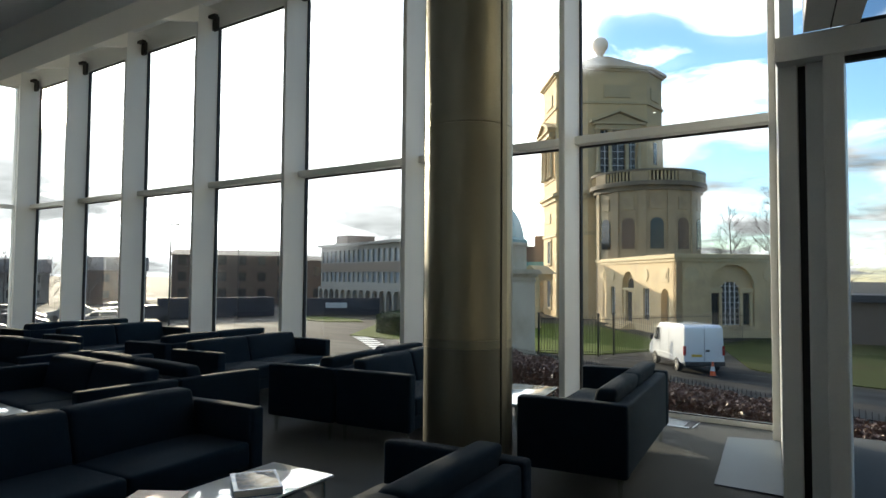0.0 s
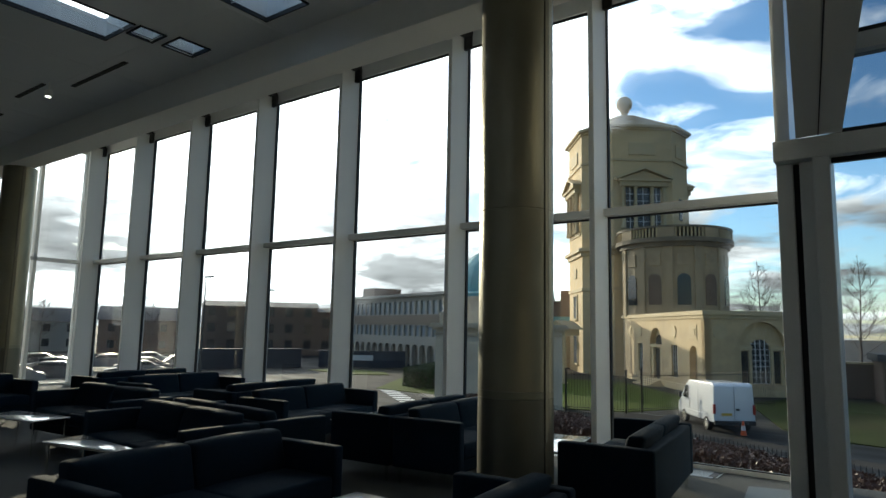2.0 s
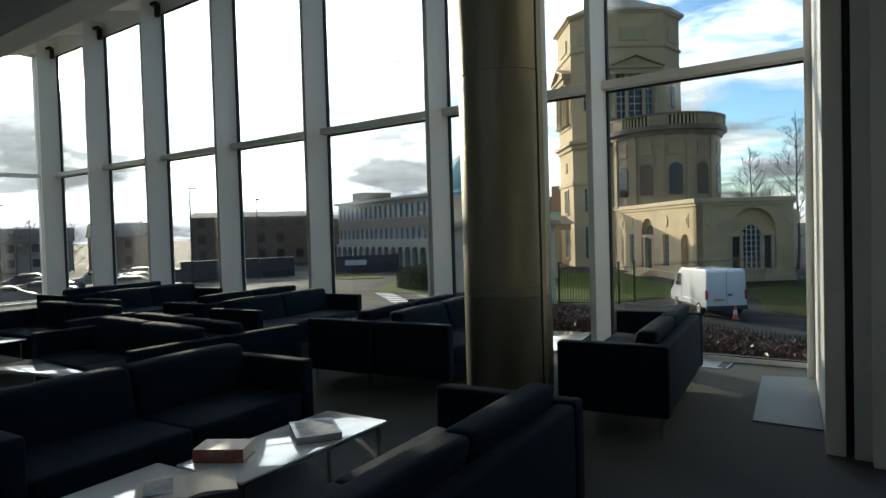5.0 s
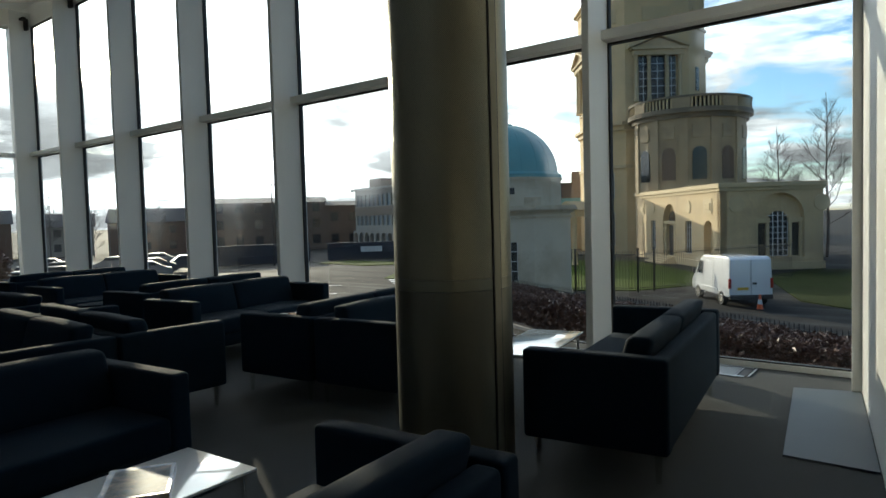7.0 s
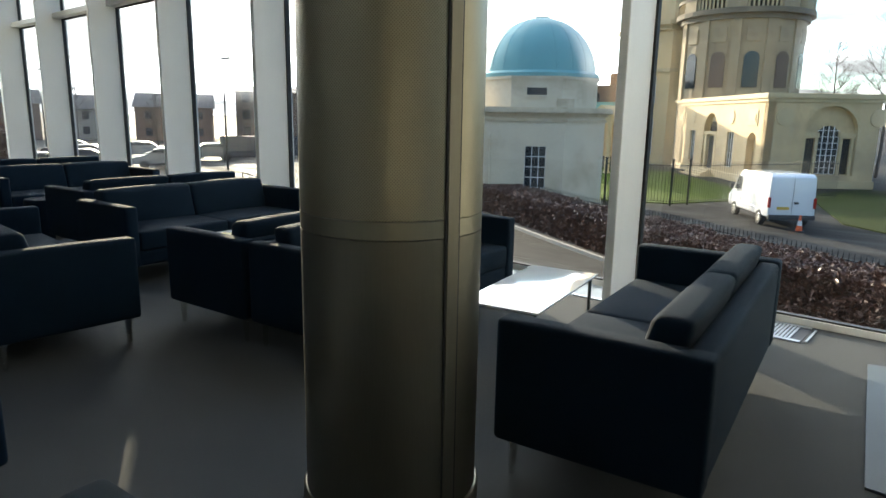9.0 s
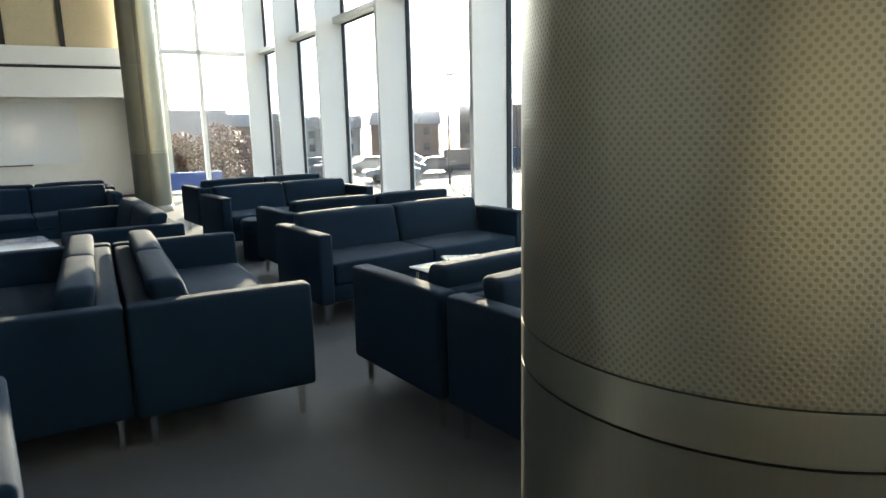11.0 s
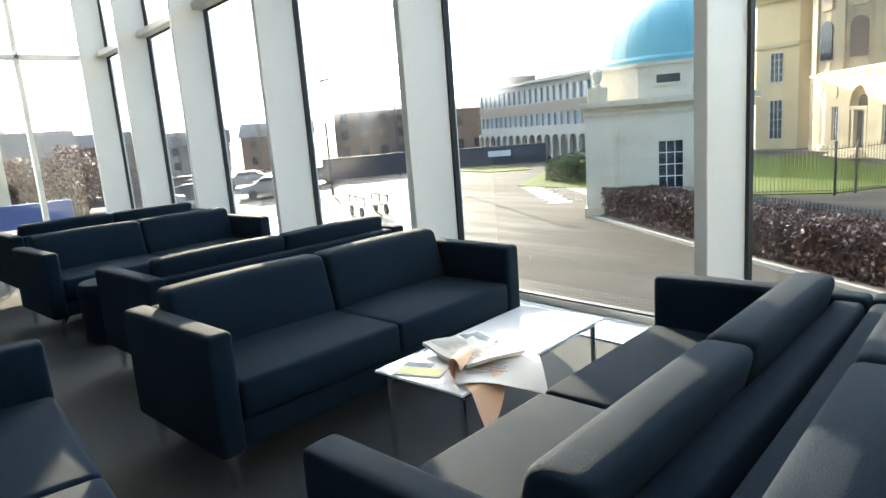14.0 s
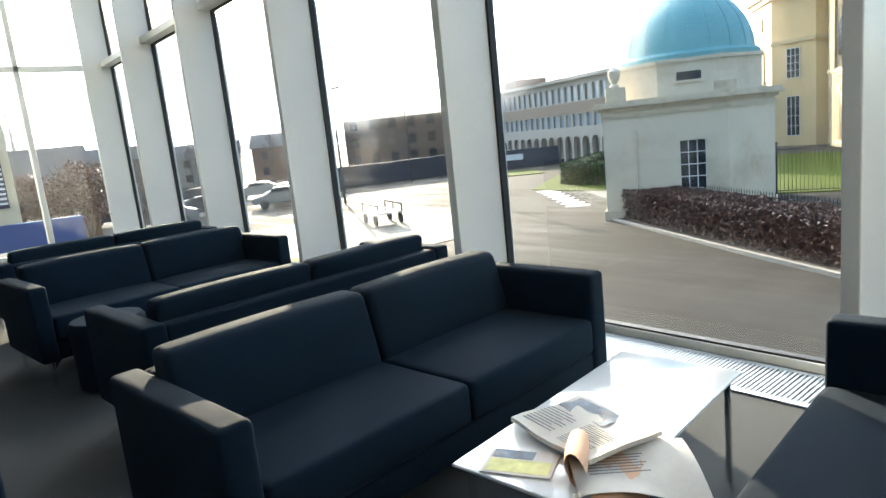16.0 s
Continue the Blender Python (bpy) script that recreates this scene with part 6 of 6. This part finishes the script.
# ---- brown shrubs beyond the end window ----
for sx_, sy_, sr_, sh_, sd in ((-39.5, 9.6, 1.5, 4.3, 21), (-40.5, 12.2, 1.9, 4.8, 22), (-38.5, 14.0, 1.3, 3.4, 23)):
    sb = thing("shrub", "russet winter shrub beyond the end window", "shrub", pose(sx_, sy_, G), group="russet shrubs")
    bm = bmesh.new()
    rs = random.Random(sd)
    for k in range(14):
        a = rs.uniform(0, 6.28)
        tube(bm, [(0, 0, 0), (0.4 * sr_ * math.cos(a), 0.4 * sr_ * math.sin(a), sh_ * 0.5), (0.8 * sr_ * math.cos(a), 0.8 * sr_ * math.sin(a), sh_ * rs.uniform(0.7, 0.95))], 0.05, 5, 0.012)
    part("stems", bm, TWIG, sb)

    def blob(rnd, sr_=sr_, sh_=sh_, sd=sd):
        d = Vector((rnd.gauss(0, 1), rnd.gauss(0, 1), rnd.gauss(0, 1))).normalized()
        k = rnd.uniform(0.6, 1.0) * (0.85 + 0.3 * noise.noise(d * 2.2 + Vector((sd, 0, 0))))
        return Vector((d.x * sr_ * k, d.y * sr_ * k, sh_ * (0.58 + 0.42 * d.z * k)))
    me = leafy(blob, LEAF_BROWN, sd, 0.13, 2200)
    me.materials.append(LEAF_BROWN)
    lv = new("leaves", me)
    lv.parent = sb
    lv["kind"] = "stuff"


# ---- bare trees ----
def bare_tree(x, y, h, seed, label):
    rnd = random.Random(seed)
    t = thing("tree", label, "tree", pose(x, y, G))
    bm = bmesh.new()
    pts = [(0, 0, 0)]
    for i in range(1, 9):
        pts.append((pts[-1][0] + rnd.gauss(0, 0.07), pts[-1][1] + rnd.gauss(0, 0.07), h * i / 8))
    tube(bm, pts, h * 0.010, 8, h * 0.0015)
    part("trunk", bm, TWIG, t)
    bm = bmesh.new()

    def grow(p, d, length, r, level):
        q = p
        path = [p]
        for _ in range(3):
            d = (d + Vector((rnd.gauss(0, 0.16), rnd.gauss(0, 0.16), 0.10))).normalized()
            q = q + d * length / 3
            path.append(q)
        tube(bm, path, r, 4 if level < 2 else 3, r * 0.45)
        if level < 3:
            for _ in range(6 if level == 0 else 5 if level == 1 else 4):
                k = rnd.uniform(0.3, 1.0)
                at = path[min(3, int(k * 3))]
                nd = (d + Vector((rnd.gauss(0, 0.55), rnd.gauss(0, 0.55), rnd.gauss(0.1, 0.35)))).normalized()
                grow(at, nd, length * rnd.uniform(0.45, 0.7), r * 0.42, level + 1)
    for k in range(20):
        z = h * (0.20 + 0.72 * k / 20)
        i = int(z / h * 8)
        a = k * 2.4 + rnd.uniform(-0.4, 0.4)
        d = Vector((math.cos(a), math.sin(a), 0.75)).normalized()
        grow(Vector((pts[i][0], pts[i][1], z)), d, h * 0.34 * (1.12 - z / h), h * 0.0030, 0)
    part("limbs", bm, TWIG, t)
    return t


bare_tree(-1.9, 66, 14.8, 1, "tall bare winter tree behind the old building")
bare_tree(-6.3, 70, 12.5, 2, "bare winter tree beside the bow front")
bare_tree(2.5, 74, 13.0, 5, "bare winter tree in the distance")
bare_tree(10.5, 80, 10.0, 8, "broad bare tree in the distance")
bare_tree(-58, 12.5, 9.5, 3, "bare tree beyond the car park")
bare_tree(-66, 18, 8.0, 4, "bare tree beyond the car park")
bare_tree(-80, 36, 8.5, 6, "bare tree beyond the car park")
tree_far = bare_tree(-72, 27, 7.5, 7, "bare tree beyond the car park")
for tx_, ty_, tr_ in ((-92, 52, 20), (-86, 44, 80), (-88, 38, 150), (-84, 31, 200), (-90, 24, 260), (-82, 20, 310), (-78, 14, 40), (-86, 9, 100), (-70, 20, 170), (-62, 7, 230), (-74, 46, 15), (-70, 40, 300)):
    copy_thing(tree_far, pose(tx_, ty_, G - 0.6, 0, 0, tr_))


# ---- cars, lamp posts and the small trailer ----
def car(m, paint, label):
    c = thing("car", label, "car", m, group="parked cars")
    prof = [(0.0, 0.35), (0.0, 0.7), (0.15, 0.82), (1.0, 0.95), (1.6, 1.42), (2.9, 1.45), (3.7, 0.98), (4.15, 0.92), (4.2, 0.35)]
    bm = bmesh.new()
    a = [bm.verts.new((x, -0.82 + (0.14 if z > 1.2 else 0), z)) for x, z in prof]
    b = [bm.verts.new((x, 0.82 - (0.14 if z > 1.2 else 0), z)) for x, z in prof]
    bm.faces.new(a); bm.faces.new(b[::-1])
    for i in range(len(prof)):
        j = (i + 1) % len(prof)
        bm.faces.new((a[i], b[i], b[j], a[j]))
    bmesh.ops.bevel(bm, geom=bm.edges[:], offset=0.05, segments=2, affect="EDGES")
    part("body", bm, paint, c, smooth=True)
    for s in (-1, 1):
        part("side_window", one_box(1.35, 3.1, s * 0.74 - 0.03, s * 0.74 + 0.03, 1.0, 1.34, bevel=0.02), DARKGLASS, c)
        for x in (0.8, 3.4):
            part("wheel", lathe([(0.1, -0.09), (0.3, -0.09), (0.3, 0.09), (0.1, 0.09)], 18), TYRE, c, m=pose(x, s * 0.76, 0.3, 90))
    return c


SILVER = surface("silver_paint", (0.16, 0.165, 0.17), 0.4, 0.3, grain=30, vary=0.03, bump=0.0, coat=0.1)
DARKPAINT = surface("dark_car_paint", (0.03, 0.035, 0.05), 0.45, 0.2, grain=30, vary=0.03, bump=0.0, coat=0.1)
c1 = car(pose(-45, 24, G, 0, 0, 60), SILVER, "silver car in the car park")
c2 = car(pose(-47, 19, G, 0, 0, 62), DARKPAINT, "dark car in the car park")
for i, (x, y, r) in enumerate(((-49, 27, 60), (-53, 22, 58), (-50, 31, 66), (-56, 28, 60), (-51, 14.5, 64), (-58, 33, 55), (-60, 24, 62), (-44, 15, 70))):
    copy_thing(c1 if i % 2 else c2, pose(x, y, G, 0, 0, r))

tr = thing("handcart", "pale flatbed handcart on the paved yard", "cart", pose(-26.9, 21.3, G, 0, 0, -20))
part("bed", one_box(-1.3, 1.3, -0.6, 0.6, 0.55, 0.63, bevel=0.01), CHROME, tr)
for x in (-1.2, 0, 1.2):
    for y in (-0.58, 0.58):
        part("stake", one_box(x - 0.03, x + 0.03, y - 0.03, y + 0.03, 0.6, 1.0), VAN_DARK, tr)
for y in (-0.58, 0.58):
    part("side_rail", one_box(-1.3, 1.3, y - 0.02, y + 0.02, 0.92, 1.0), VAN_DARK, tr)
for x in (-0.8, 0.8):
    for s in (-1, 1):
        part("wheel", lathe([(0.05, -0.05), (0.25, -0.05), (0.25, 0.05), (0.05, 0.05)], 18), TYRE, tr, m=pose(x, s * 0.62, 0.26, 90))

for x, y, h in ((-38, 27, 7.5), (-46, 40, 7.5), (-64, 26, 7.5)):
    lp = thing("street_lamp", "slim grey street lamp", "lamp", pose(x, y, G), group="street lamps")
    part("pole", tube(bmesh.new(), [(0, 0, 0), (0, 0, h)], 0.08, 8, 0.045), IRON, lp)
    part("head", one_box(-0.1, 0.8, -0.12, 0.12, h - 0.05, h + 0.08, bevel=0.03), IRON, lp)
patch("pavement_yard", [(-33, 14), (-20, 12), (-19.5, 20), (-24.5, 24.5), (-32, 24.5)], G - 0.1, G + 0.025, PAVING, "pale paved yard below the windows", "pavement")
patch("ground_lawn_3", [(-24, 9), (-18, 8.2), (-17.8, 13), (-23, 14.2)], G - 0.1, G + 0.06, GRASS, "small strip of lawn below the windows", "lawn")
patch("ground_lawn_4", [(-44, 43.5), (-37, 42.0), (-34.5, 44.0), (-37, 46.5), (-43, 47)], G - 0.1, G + 0.06, GRASS, "grass island in the road", "lawn")


# ---- the site: each group of the grounds scaled, turned and shifted to fit the camera's view ----
# Scale, turn and shift of one group, fitted to its place in view.
def site(scale, turn, x, y):
    return pose(x, y, G * (1 - scale), 0, 0, turn) @ Matrix.Scale(scale, 4)


FAR, NEAR_HEDGE, OLD_SITE, YARD = site(1.142, 3.38, -0.59, 1.349), site(1.083, 1.32, -0.64, -0.651), site(1.011, 4.87, -0.435, 2.728), site(1.031, 3.97, -0.573, 1.038)
VIEW_FITS = {"kerb": NEAR_HEDGE, "ground_bed": NEAR_HEDGE, "beech_hedge": NEAR_HEDGE, "railing": NEAR_HEDGE, "pavilion": site(1.07, 1.18, -1.366, 0.306),
         "van": YARD, "traffic_cone": YARD, "observatory": OLD_SITE, "ground_lawn_1": OLD_SITE,
         "ground_lawn_2": OLD_SITE, "railing.001": OLD_SITE, "gate_post": OLD_SITE, "ground": Matrix.Identity(4)}
for o in list(bpy.data.objects):
    if o.parent is None and o not in INDOORS:
        m = VIEW_FITS.get(o.name) or VIEW_FITS.get(o.name.split(".")[0]) or (OLD_SITE if o.matrix_basis.translation.x > -10 and o.matrix_basis.translation.y > 40 else FAR)
        o.matrix_basis = m @ o.matrix_basis
